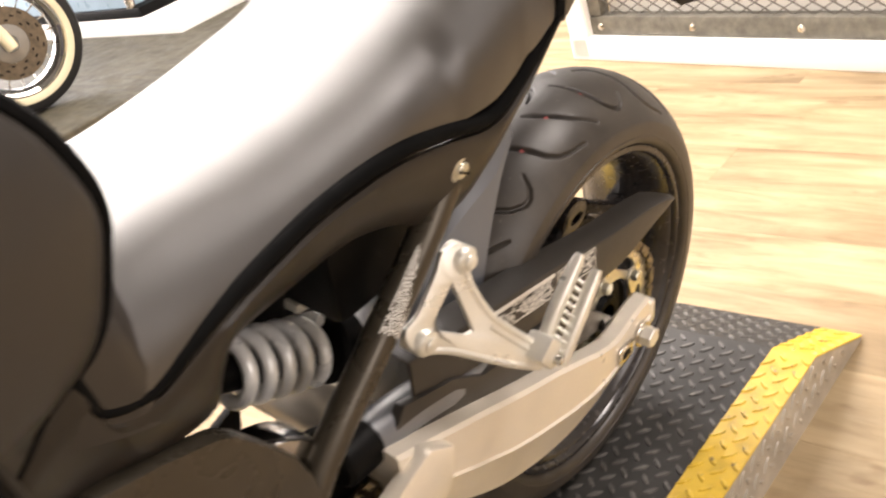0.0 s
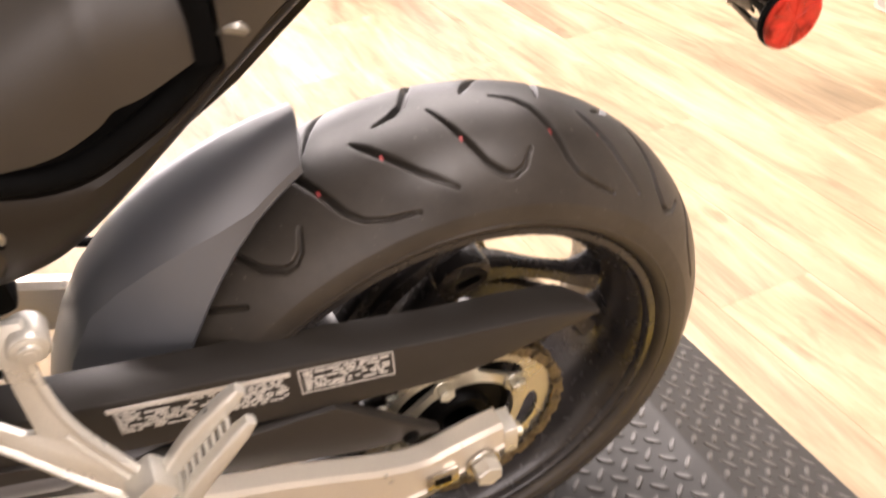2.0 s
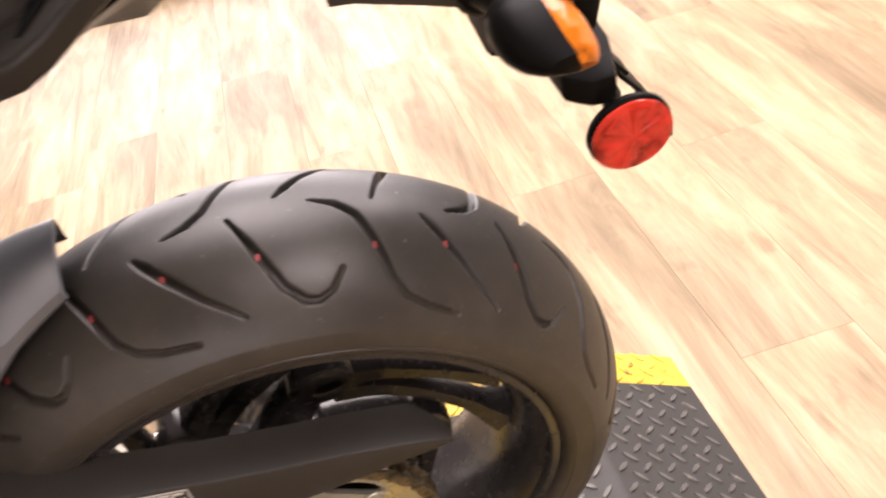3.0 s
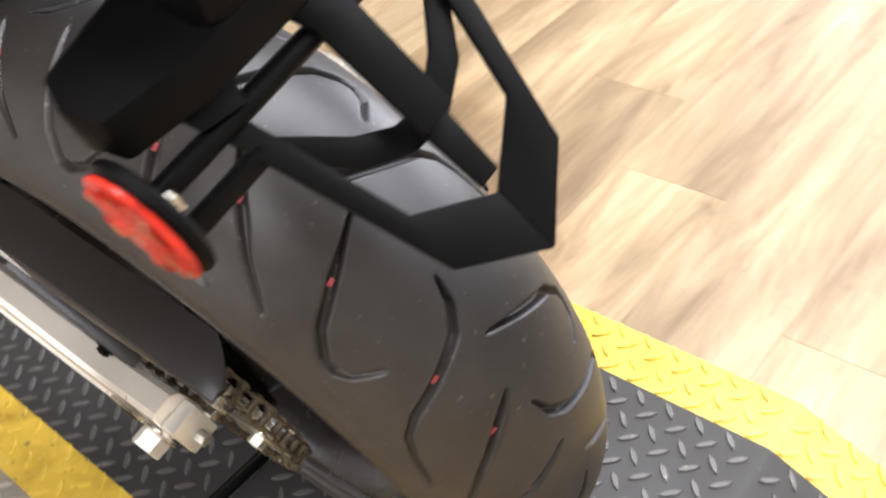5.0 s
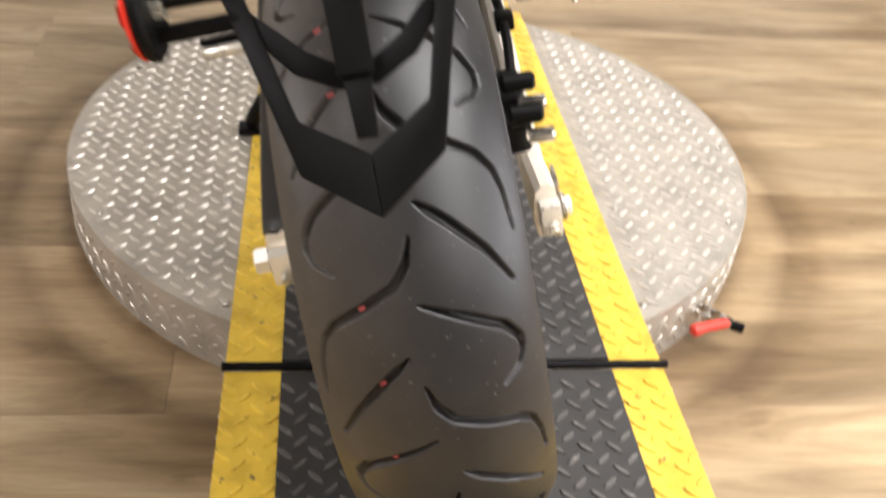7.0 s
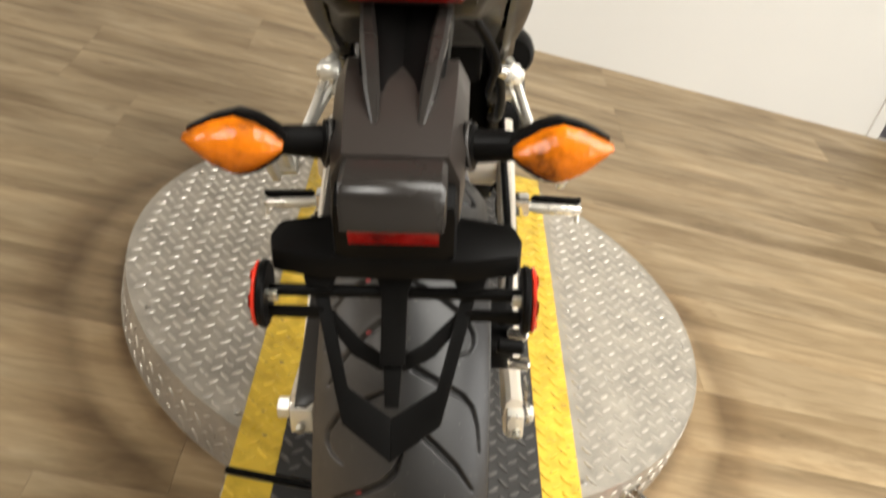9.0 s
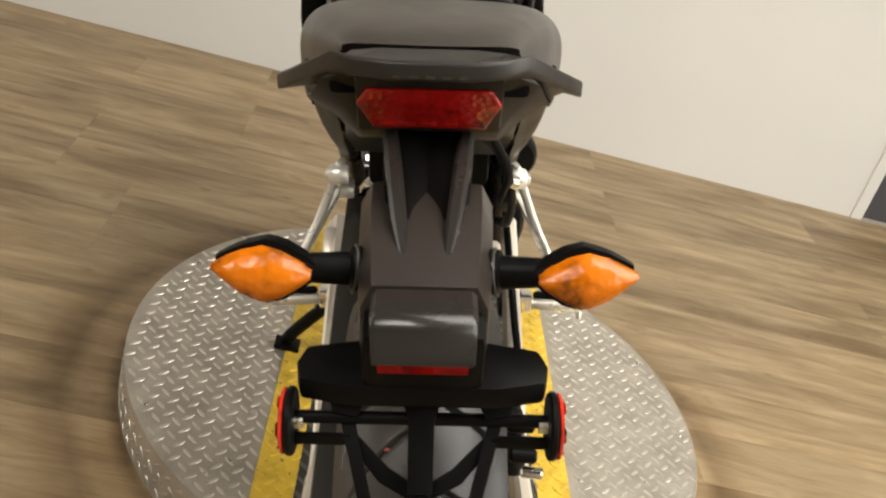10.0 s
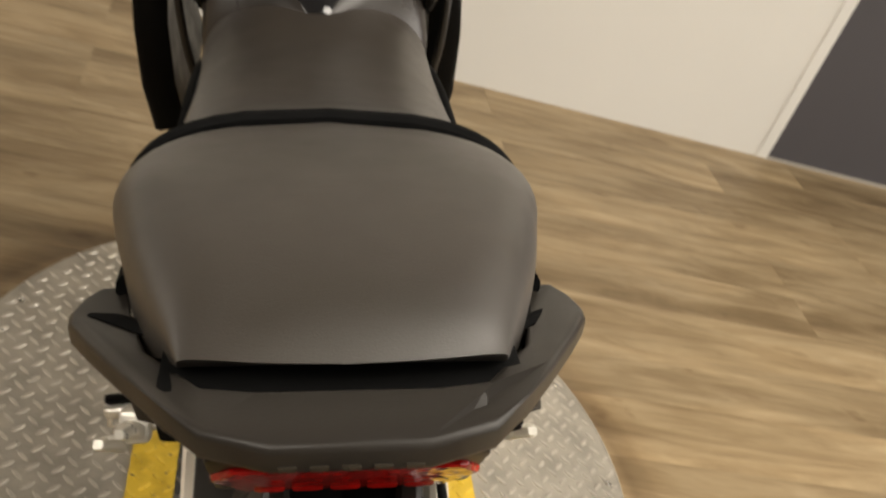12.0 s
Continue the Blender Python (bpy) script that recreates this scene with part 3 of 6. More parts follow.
for sx in (-1, 1):
    part("sidewall", turned([(sx * 0.0600, 0.246), (sx * 0.0665, 0.248), (sx * 0.0702, 0.262), (sx * 0.0706, 0.277), (sx * 0.0660, 0.280)], (0, 0, FR), 72), M["whitewall"], far_bike, "cream white tyre sidewall band")
part("front_rim", turned([(-0.062, 0.246), (-0.064, 0.238), (-0.056, 0.232), (-0.050, 0.222), (-0.03, 0.208), (0.03, 0.208), (0.050, 0.222), (0.056, 0.232), (0.064, 0.238), (0.062, 0.246)], (0, 0, FR), 72), M["chrome"], far_bike, "chrome wheel rim")
part("front_hub", turned([(-0.075, 0.0), (-0.075, 0.022), (-0.060, 0.035), (-0.03, 0.05), (0.03, 0.05), (0.060, 0.035), (0.075, 0.022), (0.075, 0.0)], (0, 0, FR), 32), M["mesh"], far_bike)
for sx in (-1, 1):
    disc = part("brake_disc", turned([(sx * 0.062, 0.085), (sx * 0.062, 0.160), (sx * 0.067, 0.160), (sx * 0.067, 0.085)], (0, 0, FR), 60), M["bronzedisc"], far_bike, "bronze brake disc with slots")
    part("disc_carrier", turned([(sx * 0.060, 0.040), (sx * 0.060, 0.084), (sx * 0.066, 0.084), (sx * 0.070, 0.060), (sx * 0.070, 0.040)], (0, 0, FR), 40), M["mesh"], disc, "grey metal carrier")
    slots = bmesh.new()
    for k in range(30):
        r, a0 = (0.100, 0.122, 0.144)[k % 3], 2 * math.pi * k / 30
        arc = [(sx * 0.0676, r * math.cos(a0 + d), FR + r * math.sin(a0 + d)) for d in (-0.07, 0.0, 0.07)]
        sweep(arc, 0.0036, 6, slots)
    tagged(part("slots", slots, M["blackgap"], disc, "dark slots"), kind="stuff")
    part("fork_leg", sweep([(sx * 0.09, 0.0, FR - 0.02), (sx * 0.09, 0.02, FR + 0.05), (sx * 0.095, 0.25, 0.92)], [0.028, 0.03, 0.026], 16), M["whitewall"], far_bike, "cream painted fork leg")
for k in range(40):
    a = 2 * math.pi * k / 40
    s = 1 if k % 2 else -1
    part("spoke", rod((s * 0.03, 0.045 * math.cos(a), FR + 0.045 * math.sin(a)), (0, 0.212 * math.cos(a + 0.25 * s), FR + 0.212 * math.sin(a + 0.25 * s)), 0.0028, 6), M["chrome"], far_bike)
mud = [[(x, (FR + 0.03 - abs(x) * 0.35) * math.cos(a), FR + (FR + 0.03 - abs(x) * 0.35) * math.sin(a)) for x in (-0.09, -0.07, 0, 0.07, 0.09, 0.08, 0, -0.08)] for a in [radians(d) for d in range(20, 150, 8)]]
part("mudguard", loft(mud), M["bluegrey"], far_bike, "pale blue-grey mudguard")

box2 = tagged(new("wall_cabinet"), "blue-grey cabinet with a dark band on a white riser", "cabinet")
box2.location = (4.95, -2.15, FLOOR + 0.13)
part("riser", block((2.5, 0.56, 0.097), (-0.05, 0.01, 0.0485), bevel=0.006), M["whitepaint"], box2, "white painted riser", angle=30)
part("plinth", block((2.0, 0.5, 0.055), (0.03, 0.03, 0.1245), bevel=0.004), M["black"], box2, "dark plinth band", angle=30)
part("body", block((1.9, 0.48, 0.75), (0.09, 0.03, 0.527), bevel=0.008), M["bluegrey"], box2, angle=30)
part("corner_tube", rod((-0.89, 0.27, 0.152), (-0.89, 0.27, 0.9), 0.026, 20, bevel=0.003), M["steel"], box2, "bright corner tube")

# ---- turntable and ramp ----
DISC_R, DISC_Y = 0.605, 0.748
STRIP, EDGE = 0.221, 0.293          # half widths: black deck, outside of the yellow edges
HINGE = 0.122
BEND, FOOT = -0.335, -0.522         # where the ramp starts to fall, and where it meets the floor


def lozenges(name, cells, mat, parent, place, long=0.0270, wide=0.0074, high=0.0028, label=""):
    """Raised tread marks in a basket weave; cells yields (u, v, column + row); place maps (u, v, h)."""
    verts, faces = [], []
    shape = [(-0.5, 0.0), (-0.24, 0.42), (0.24, 0.42), (0.5, 0.0), (0.24, -0.42), (-0.24, -0.42)]
    for u, v, k in cells:
        a = radians(45 if k % 2 else -45)
        c, s = math.cos(a), math.sin(a)
        n = len(verts)
        for scale, h in ((1.0, -0.0004), (0.72, high)):
            for px, py in shape:
                x, y = px * long * (0.5 + scale / 2), py * wide * scale * 1.15
                verts.append(place(u + x * c - y * s, v + x * s + y * c, h))
        faces.append((n + 6, n + 7, n + 8, n + 9, n + 10, n + 11))
        for i in range(6):
            j = (i + 1) % 6
            faces.append((n + i, n + j, n + 6 + j, n + 6 + i))
    ob = mesh_ob(name, verts, faces, mat, parent, label, angle=25)
    return tagged(ob, kind="stuff")


def grid(u0, u1, v0, v1, keep, pitch=0.0258):
    """Rows of marks that lean one way and the other by turns, each row half a step on."""
    step, row = pitch * 1.414, pitch * 0.707
    for j in range(int((v1 - v0) / row) + 1):
        for i in range(-1, int((u1 - u0) / step) + 2):
            u, v = u0 + (i + 0.25 + 0.5 * (j % 2)) * step, v0 + (j + 0.5) * row
            if keep(u, v):
                yield u, v, j


turntable = tagged(new("turntable"), "round tread-plate turntable with a black deck between yellow edges", "turntable")
turntable.location = (0, DISC_Y, 0)
disc = turned([(FLOOR + 0.012, DISC_R - 0.02), (-0.006, DISC_R - 0.006), (-0.004, DISC_R - 0.004), (-0.004, 0.001), (FLOOR + 0.012, 0.001)], (0, 0, 0), 128, axis="z")
part("disc", disc, M["tread"], turntable, "bright aluminium tread-plate top")
skirt = turned([(FLOOR, DISC_R - 0.004), (-0.0035, DISC_R - 0.004), (-0.0030, DISC_R - 0.002), (-0.0035, DISC_R), (FLOOR, DISC_R)], (0, 0, 0), 160, axis="z")
part("skirt", skirt, M["tread"], turntable, "bent tread-plate skirt")
keep_disc = lambda u, v: math.hypot(u, v) < DISC_R - 0.010 and abs(u) > EDGE + 0.010
lozenges("disc_tread", grid(-DISC_R, DISC_R, -DISC_R, DISC_R, keep_disc), M["treadmark"], turntable, lambda u, v, h: (u, v, h - 0.004), high=0.0019)


def on_skirt(u, v, h):
    a = u / DISC_R
    return ((DISC_R + h) * math.cos(a), (DISC_R + h) * math.sin(a), v)


lozenges("skirt_tread", grid(-math.pi * DISC_R, math.pi * DISC_R, FLOOR + 0.006, -0.006, lambda u, v: v < -0.014), M["tread"], turntable, on_skirt, high=0.0019)


Y0 = HINGE - DISC_Y
part("deck", block((2 * STRIP, 2 * 0.60 - 0.0, 0.003), (0, (Y0 + 0.60) / 2 , -0.0025), bevel=0.0), M["deck"], turntable, "worn black painted deck", smooth=False)
bpy.data.objects["deck"].data.transform(Matrix.Translation((0, -(Y0 + 0.60) / 2 + (Y0 + 0.006 + 0.60) / 2, 0)))
lozenges("deck_tread", grid(-STRIP, STRIP, Y0 + 0.006, 0.60, lambda u, v: abs(u) < STRIP - 0.008 and Y0 + 0.02 < v < 0.585), M["deckmark"], turntable, lambda u, v, h: (u, v, h - 0.001))
for sx in (-1, 1):
    mid, wid = sx * (STRIP + EDGE) / 2, EDGE - STRIP
    part("yellow_edge", block((wid, 0.585 - Y0 - 0.006, 0.003), (mid, (Y0 + 0.006 + 0.585) / 2, -0.0025)), M["yellow"], turntable, "yellow painted tread-plate edge", smooth=False)
    lozenges("edge_tread", grid(min(sx * STRIP, sx * EDGE), max(sx * STRIP, sx * EDGE), Y0 + 0.006, 0.58, lambda u, v: STRIP + 0.007 < abs(u) < EDGE - 0.008 and v < 0.57 and v > Y0 + 0.018), M["yellowmark"], turntable, lambda u, v, h: (u, v, h - 0.001))
for sx in (-1, 1):
    for a in (-58.5, -28, -2, 24, 50):
        px, py = 0.578 * math.cos(radians(a)), 0.578 * math.sin(radians(a))
        part("screw", bolt((sx * px, py, -0.004), (0, 0, 1), 0.005, 0.003, hexed=False), M["steel"], turntable)
    for y in (-0.235, 0.015, 0.26):
        part("screw", bolt((sx * 0.321, y, -0.004), (0, 0, 1), 0.005, 0.003, hexed=False), M["steel"], turntable)


def ramp_z(y):
    return 0.0 if y >= BEND else (y - BEND) / (FOOT - BEND) * (FLOOR + 0.008)


def on_ramp(u, v, h):
    """v runs along the deck from the hinge; past the bend it follows the slope."""
    if v >= BEND:
        return (u, v, h - 0.001)
    run = math.hypot(FOOT - BEND, FLOOR + 0.008)
    k = (BEND - v) / run
    c, s = (BEND - FOOT) / run, -(FLOOR + 0.008) / run
    return (u, BEND - (BEND - v) * c - h * s, -(BEND - v) * s + h * c - 0.001)


loading_ramp = tagged(new("loading_ramp"), "tread-plate ramp with black deck and yellow edges beside the turntable", "ramp")
RUN_END = BEND - math.hypot(FOOT - BEND, FLOOR + 0.008)
T0 = HINGE - 0.006


def ramp_sheet(x0, x1, drop=0.003):
    rows = [T0, BEND + 0.006, BEND, BEND - 0.006, RUN_END]
    secs = []
    for v in rows:
        a, b = on_ramp(x0, v, 0), on_ramp(x1, v, 0)
        secs.append([a, b, (b[0], b[1], b[2] - drop), (a[0], a[1], a[2] - drop)])
    return loft(secs)


part("deck", ramp_sheet(-STRIP, STRIP), M["deck"], loading_ramp, "worn black painted deck")
lozenges("deck_tread", grid(-STRIP, STRIP, RUN_END, T0, lambda u, v: abs(u) < STRIP - 0.008 and v < T0 - 0.012 and abs(v - BEND) > 0.010 and v > RUN_END + 0.012), M["deckmark"], loading_ramp, on_ramp)
for sx in (-1, 1):
    a, b = min(sx * STRIP, sx * EDGE), max(sx * STRIP, sx * EDGE)
    part("yellow_edge", ramp_sheet(a, b), M["yellow"], loading_ramp, "yellow painted tread-plate edge")
    lozenges("edge_tread", grid(a, b, RUN_END, T0, lambda u, v: STRIP + 0.007 < abs(u) < EDGE - 0.008 and v < T0 - 0.012 and abs(v - BEND) > 0.010 and v > RUN_END + 0.010), M["yellowmark"], loading_ramp, on_ramp)
    side = slab([(T0, FLOOR), (T0, -0.005), (BEND, -0.005), (FOOT + 0.004, FLOOR + 0.004), (FOOT + 0.004, FLOOR)], sx * (EDGE - 0.004), sx * EDGE)
    part("side_skirt", side, M["tread"], loading_ramp, "bare tread-plate side skirt", smooth=False)
    lozenges("skirt_tread", grid(FOOT + 0.02, T0, FLOOR, 0, lambda u, v: v < ramp_z(u) - 0.016 and v > FLOOR + 0.01), M["tread"], loading_ramp, lambda u, v, h: (sx * (EDGE + h), u, v))
part("hinge_pin", rod((-EDGE - 0.004, HINGE, 0.003), (EDGE + 0.006, HINGE, 0.003), 0.0058, 14, bevel=0.001), M["black"], loading_ramp, "black hinge rod across the deck")

# toggle clamp with a red grip, bolted to the turntable's rim
clamp = tagged(new("toggle_clamp"), "steel toggle clamp with a red rubber grip on the turntable rim", "clamp")
clamp.matrix_world = pose(0.408, 0.302, -0.052, 0, 0, -47.6) @ Matrix.Scale(0.78, 4)
part("base_plate", block((0.012, 0.062, 0.045), (0.004, 0, 0), bevel=0.002), M["steel"], clamp, angle=30)
for sy in (-1, 1):
    part("arm", block((0.062, 0.006, 0.016), (0.037, sy * 0.013, 0.006), bevel=0.002), M["chrome"], clamp, angle=30)
    part("pivot_pin", rod((0.05 - sy * 0.02, -0.02, 0.006), (0.05 - sy * 0.02, 0.02, 0.006), 0.005, 12, bevel=0.001), M["steel"], clamp)
part("link", block((0.03, 0.014, 0.024), (0.068, 0.0, 0.01), bevel=0.004), M["chrome"], clamp, angle=30)
part("rubber_tip", rod((0.075, 0.004, 0.008), (0.103, 0.012, 0.008), 0.010, 16, bevel=0.003), M["black"], clamp, "black rubber tip")
part("grip", sweep(smooth_path([(0.074, -0.006, 0.016), (0.062, -0.030, 0.017), (0.048, -0.056, 0.016), (0.036, -0.080, 0.014)], 4), [0.008] + [0.0105] * 8 + [0.012, 0.013, 0.0125, 0.007], 16), M["red"], clamp, "red rubber grip")


# ---- the motorcycle, leaning on its side stand; x to its right, y ahead, z up, rear wheel over the origin ----
LEAN = 13.52
bike = tagged(new("motorcycle"), "bronze-grey and black naked motorcycle leaning on its side stand", "motorcycle")
bike.matrix_world = pose(0, 0, 0.0025, 0, -LEAN, 0)
HUB = Vector((0, 0, 0.315))


def polar(x, deg, r):
    """A point of the rear wheel: degrees run from the top towards the back."""
    a = radians(deg)
    return Vector((x, -r * math.sin(a), HUB.z + r * math.cos(a)))


# rear wheel
rim_half = [(0.0800, 0.2388), (0.0822, 0.2370), (0.0824, 0.2300), (0.0805, 0.2278), (0.0745, 0.2260), (0.0715, 0.2215), (0.058, 0.2135), (0.040, 0.2070)]
rim_profile = [(-x, r) for x, r in rim_half] + rim_half[::-1] + [(0.066, 0.231), (0.04, 0.216), (-0.04, 0.216), (-0.066, 0.231)]
wheel = part("rear_wheel", turned(rim_profile, HUB, 144), M["rim"], bike, "black cast rear wheel")

GROOVES = [  # degrees and sideways place, for the near side; the other side is the mirror, half a step on
    [(-9.2, -0.012), (-5.8, -0.034), (-1.4, -0.057), (3.8, -0.0735)],
    [(4.0, -0.003), (7.1, -0.038), (9.8, -0.062), (12.6, -0.0715), (14.6, -0.0722), (16.5, -0.068), (18.3, -0.055)],
    [(15.2, 0.004), (18.6, -0.002), (21.0, -0.013), (23.3, -0.038), (25.4, -0.062), (27.6, -0.072), (31.0, -0.077), (36.5, -0.080)],
]


def tyre_mesh(nu=1530, nphi=164):
    step = 40.0
    arc, core = 0.1045, 0.2155
    prof = []
    for k in range(nphi + 1):
        ph = radians(-58.7 + 117.4 * k / nphi)
        prof.append((arc * math.sin(ph), core + arc * math.cos(ph), arc * ph))
    side = [(0.0902, 0.258), (0.0903, 0.2500), (0.0898, 0.2470), (0.0884, 0.2440), (0.0862, 0.2416), (0.0838, 0.2402), (0.0808, 0.2392), (0.074, 0.2360), (0.062, 0.2285)]
    full = [(-x, r, None) for x, r in reversed(side)] + prof + [(x, r, None) for x, r in side]
    per = nu // 9
    rr = 0.305
    depth = np.zeros((per, len(full)))
    lines = []
    for sgn, off in ((1, 0.0), (-1, 20.0)):
        for g in GROOVES:
            for sh in (-step, 0.0, step):
                lines.append([(radians(d + off + sh) * rr, arc * math.asin(sgn * x / arc)) for d, x in g])
    us = np.radians(np.arange(per) * step / per) * rr
    for j, (x, r, s) in enumerate(full):
        if s is None:
            continue
        best = np.zeros(per)
        for line in lines:
            for i in range(len(line) - 1):
                (ua, sa), (ub, sb) = line[i], line[i + 1]
                du, ds = ub - ua, sb - sa
                t = np.clip(((us - ua) * du + (s - sa) * ds) / (du * du + ds * ds), 0, 1)
                dist = np.hypot(us - ua - t * du, s - sa - t * ds)
                pos = (i + t) / (len(line) - 1)
                half = 0.0031 * np.clip(0.2 + pos * 5, 0, 1) - 0.0015 * np.clip((pos - 0.5) * 2, 0, 1)
                deep = np.clip((half + 0.0009 - dist) / 0.0023, 0, 1)
                deep = deep * deep * (3 - 2 * deep) * (0.0068 - 0.0042 * np.clip((pos - 0.45) * 1.8, 0, 1))
                best = np.maximum(best, deep)
        depth[:, j] = best
    m = len(full)
    ang = 2 * np.pi * np.arange(nu) / nu
    prof_x = np.array([p[0] for p in full])
    prof_r = np.array([p[1] for p in full])
    d = np.tile(depth, (9, 1))
    x = prof_x[None, :] * (1 - d / 0.095)
    r = prof_r[None, :] - d * np.clip((prof_r[None, :] - 0.22) / 0.095, 0, 1)
    co = np.stack([x, -r * np.sin(ang)[:, None], HUB.z + r * np.cos(ang)[:, None]], -1).reshape(-1, 3)
    i = np.arange(nu)[:, None] * m
    j = np.arange(m - 1)[None, :]
    nxt = (np.arange(nu)[:, None] + 1) % nu * m
    quads = np.stack([i + j, i + j + 1, nxt + j + 1, nxt + j], -1).reshape(-1, 4)
    me = bpy.data.meshes.new("tyre")
    me.vertices.add(len(co))
    me.vertices.foreach_set("co", co.ravel())
    me.loops.add(quads.size)
    me.loops.foreach_set("vertex_index", quads.ravel().astype(np.int32))
    me.polygons.add(len(quads))
    me.polygons.foreach_set("loop_start", np.arange(0, quads.size, 4, dtype=np.int32))
    me.update(calc_edges=True)
    me.validate()
    return me


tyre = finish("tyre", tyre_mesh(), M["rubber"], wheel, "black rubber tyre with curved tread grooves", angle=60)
for d0 in range(-40, 100, 40):
    for d, x in ((-5.8, -0.034), (7.1, -0.038), (23.3, -0.038)):
        c = polar(x, d + d0, 0.2155 + math.sqrt(0.1045 ** 2 - x * x) - 0.0034)
        nrm = (c - polar(0, d + d0, 0.22)).normalized()
        part("paint_dot", block((0.0052, 0.0030, 0.0012), c, Vector((0, 0, 1)).rotation_difference(nrm).to_matrix()), M["redmark"], wheel, "faded red paint mark in a groove")
for sx in (-1, 1):
    ring = turned([(sx * 0.0893, 0.2525), (sx * 0.0911, 0.2518), (sx * 0.0911, 0.2500), (sx * 0.0893, 0.2490)], HUB, 128)
    part("bead_line", ring, M["rubber"], wheel)
hub = turned([(-0.075, 0.018), (-0.075, 0.05), (-0.055, 0.058), (-0.03, 0.052), (0.03, 0.052), (0.06, 0.056), (0.075, 0.048), (0.075, 0.018)], HUB, 64)
part("hub", hub, M["rim"], wheel)
SPOKE0 = 0.0


def spoke_arm(rows, deg, bm):
    """A swept cast arm through rows of (degrees, radius, width, half depth)."""
    mids = smooth_path([polar(0, deg + a, r) for a, r, _, _ in rows], 3)
    wide = interp_rows([(w, h) for _, _, w, h in rows], 3)
    secs = []
    for k, (w, h) in enumerate(wide):
        way = (mids[min(k + 1, len(mids) - 1)] - mids[max(k - 1, 0)]).normalized()
        across = way.cross(Vector((1, 0, 0)))
        secs.append([mids[k] + across * (u * w / 2) + Vector((v * h, 0, 0)) for u, v in ((-1, -0.62), (-0.66, -1), (0.66, -1), (1, -0.62), (1, 0.62), (0.66, 1), (-0.66, 1), (-1, 0.62))])
    return loft(secs, bm)


def spoke_bm(deg):
    """A swept cast spoke: a root at the hub, a pierced bulb and two trailing arms to the rim."""
    bm = spoke_arm([(-14, 0.040, 0.066, 0.030), (-2, 0.066, 0.050, 0.027), (9, 0.090, 0.044, 0.025), (15, 0.104, 0.040, 0.024)], deg, None)
    spot = polar(0, deg + 20.5, 0.121)
    along = (polar(0, deg + 34, 0.132) - polar(0, deg + 10, 0.105)).normalized()
    across = along.cross(Vector((1, 0, 0)))
    place = lambda u, v, h: spot + along * u + across * v + Vector((h - 0.024, 0, 0))
    n = 24
    outer = [(0.031 * math.cos(2 * math.pi * k / n), 0.0235 * math.sin(2 * math.pi * k / n)) for k in range(n)]
    inner = [(0.004 + 0.0135 * math.copysign(abs(math.cos(2 * math.pi * k / n)) ** 0.7, math.cos(2 * math.pi * k / n)), -0.004 + 0.0052 * math.sin(2 * math.pi * k / n)) for k in range(n)]
    bm = ring_plate(outer, inner, place, 0.048, 0.003, bm)
    bm = spoke_arm([(28, 0.121, 0.032, 0.0200), (44, 0.131, 0.023, 0.0140), (60, 0.146, 0.0175, 0.0115), (71, 0.166, 0.018, 0.0115), (77, 0.182, 0.022, 0.014), (81, 0.204, 0.034, 0.020)], deg, bm)
    return spoke_arm([(30, 0.104, 0.030, 0.0200), (52, 0.114, 0.024, 0.0150), (74, 0.134, 0.020, 0.0120), (90, 0.164, 0.020, 0.0120), (98, 0.184, 0.025, 0.015), (103, 0.204, 0.036, 0.021)], deg, bm)


for k in range(5):
    part("spoke", spoke_bm(SPOKE0 + 72 * k), M["rim"], wheel, angle=50)
# carrier, sprocket and its bolts
part("sprocket_carrier", turned([(-0.075, 0.02), (-0.098, 0.02), (-0.098, 0.030), (-0.090, 0.034), (-0.090, 0.050), (-0.094, 0.054), (-0.088, 0.060), (-0.075, 0.064)], HUB, 64), M["black"], wheel, "black sprocket carrier")


def sprocket_bm():
    """A toothed ring with six long windows."""
    bm = bmesh.new()
    n, teeth = 252, 42
    for side in (-0.1010, -0.0955):
        rows = []
        for k in range(n):
            a = 360.0 * k / n
            tooth = 0.1035 + 0.0045 * math.cos(math.radians(a) * teeth)
            win = a % 72.0
            open_ = 14.0 < win < 58.0
            edge = 1.0 - ((win - 36.0) / 22.0) ** 2 if open_ else 0.0
            gap = 0.0095 * math.sqrt(max(0.0, edge))
            rows.append([polar(side, a, r) for r in (0.058, 0.0785 - gap, 0.0785 + gap, 0.094, tooth)])
        verts = [[bm.verts.new(p) for p in row] for row in rows]
        for k in range(n):
            a, b = verts[k], verts[(k + 1) % n]
            win = 360.0 * (k + 0.5) / n % 72.0
            for i in range(4):
                if i == 1 and 14.0 < win < 58.0:
                    continue
                try:
                    bm.faces.new((a[i], a[i + 1], b[i + 1], b[i]))
                except ValueError:
                    pass
        if side == -0.1010:
            first = verts
    for k in range(n):
        a, b, c, d = first[k], first[(k + 1) % n], verts[(k + 1) % n], verts[k]
        bm.faces.new((a[4], b[4], c[4], d[4]))
        bm.faces.new((a[0], d[0], c[0], b[0]))
        win = 360.0 * (k + 0.5) / n % 72.0
        if 14.0 < win < 58.0:
            bm.faces.new((a[1], b[1], c[1], d[1]))
            bm.faces.new((a[2], d[2], c[2], b[2]))
    bmesh.ops.remove_doubles(bm, verts=bm.verts, dist=0.0002)
    return bm


part("sprocket", sprocket_bm(), M["zinc"], wheel, "zinc-plated rear sprocket with long windows", angle=40)
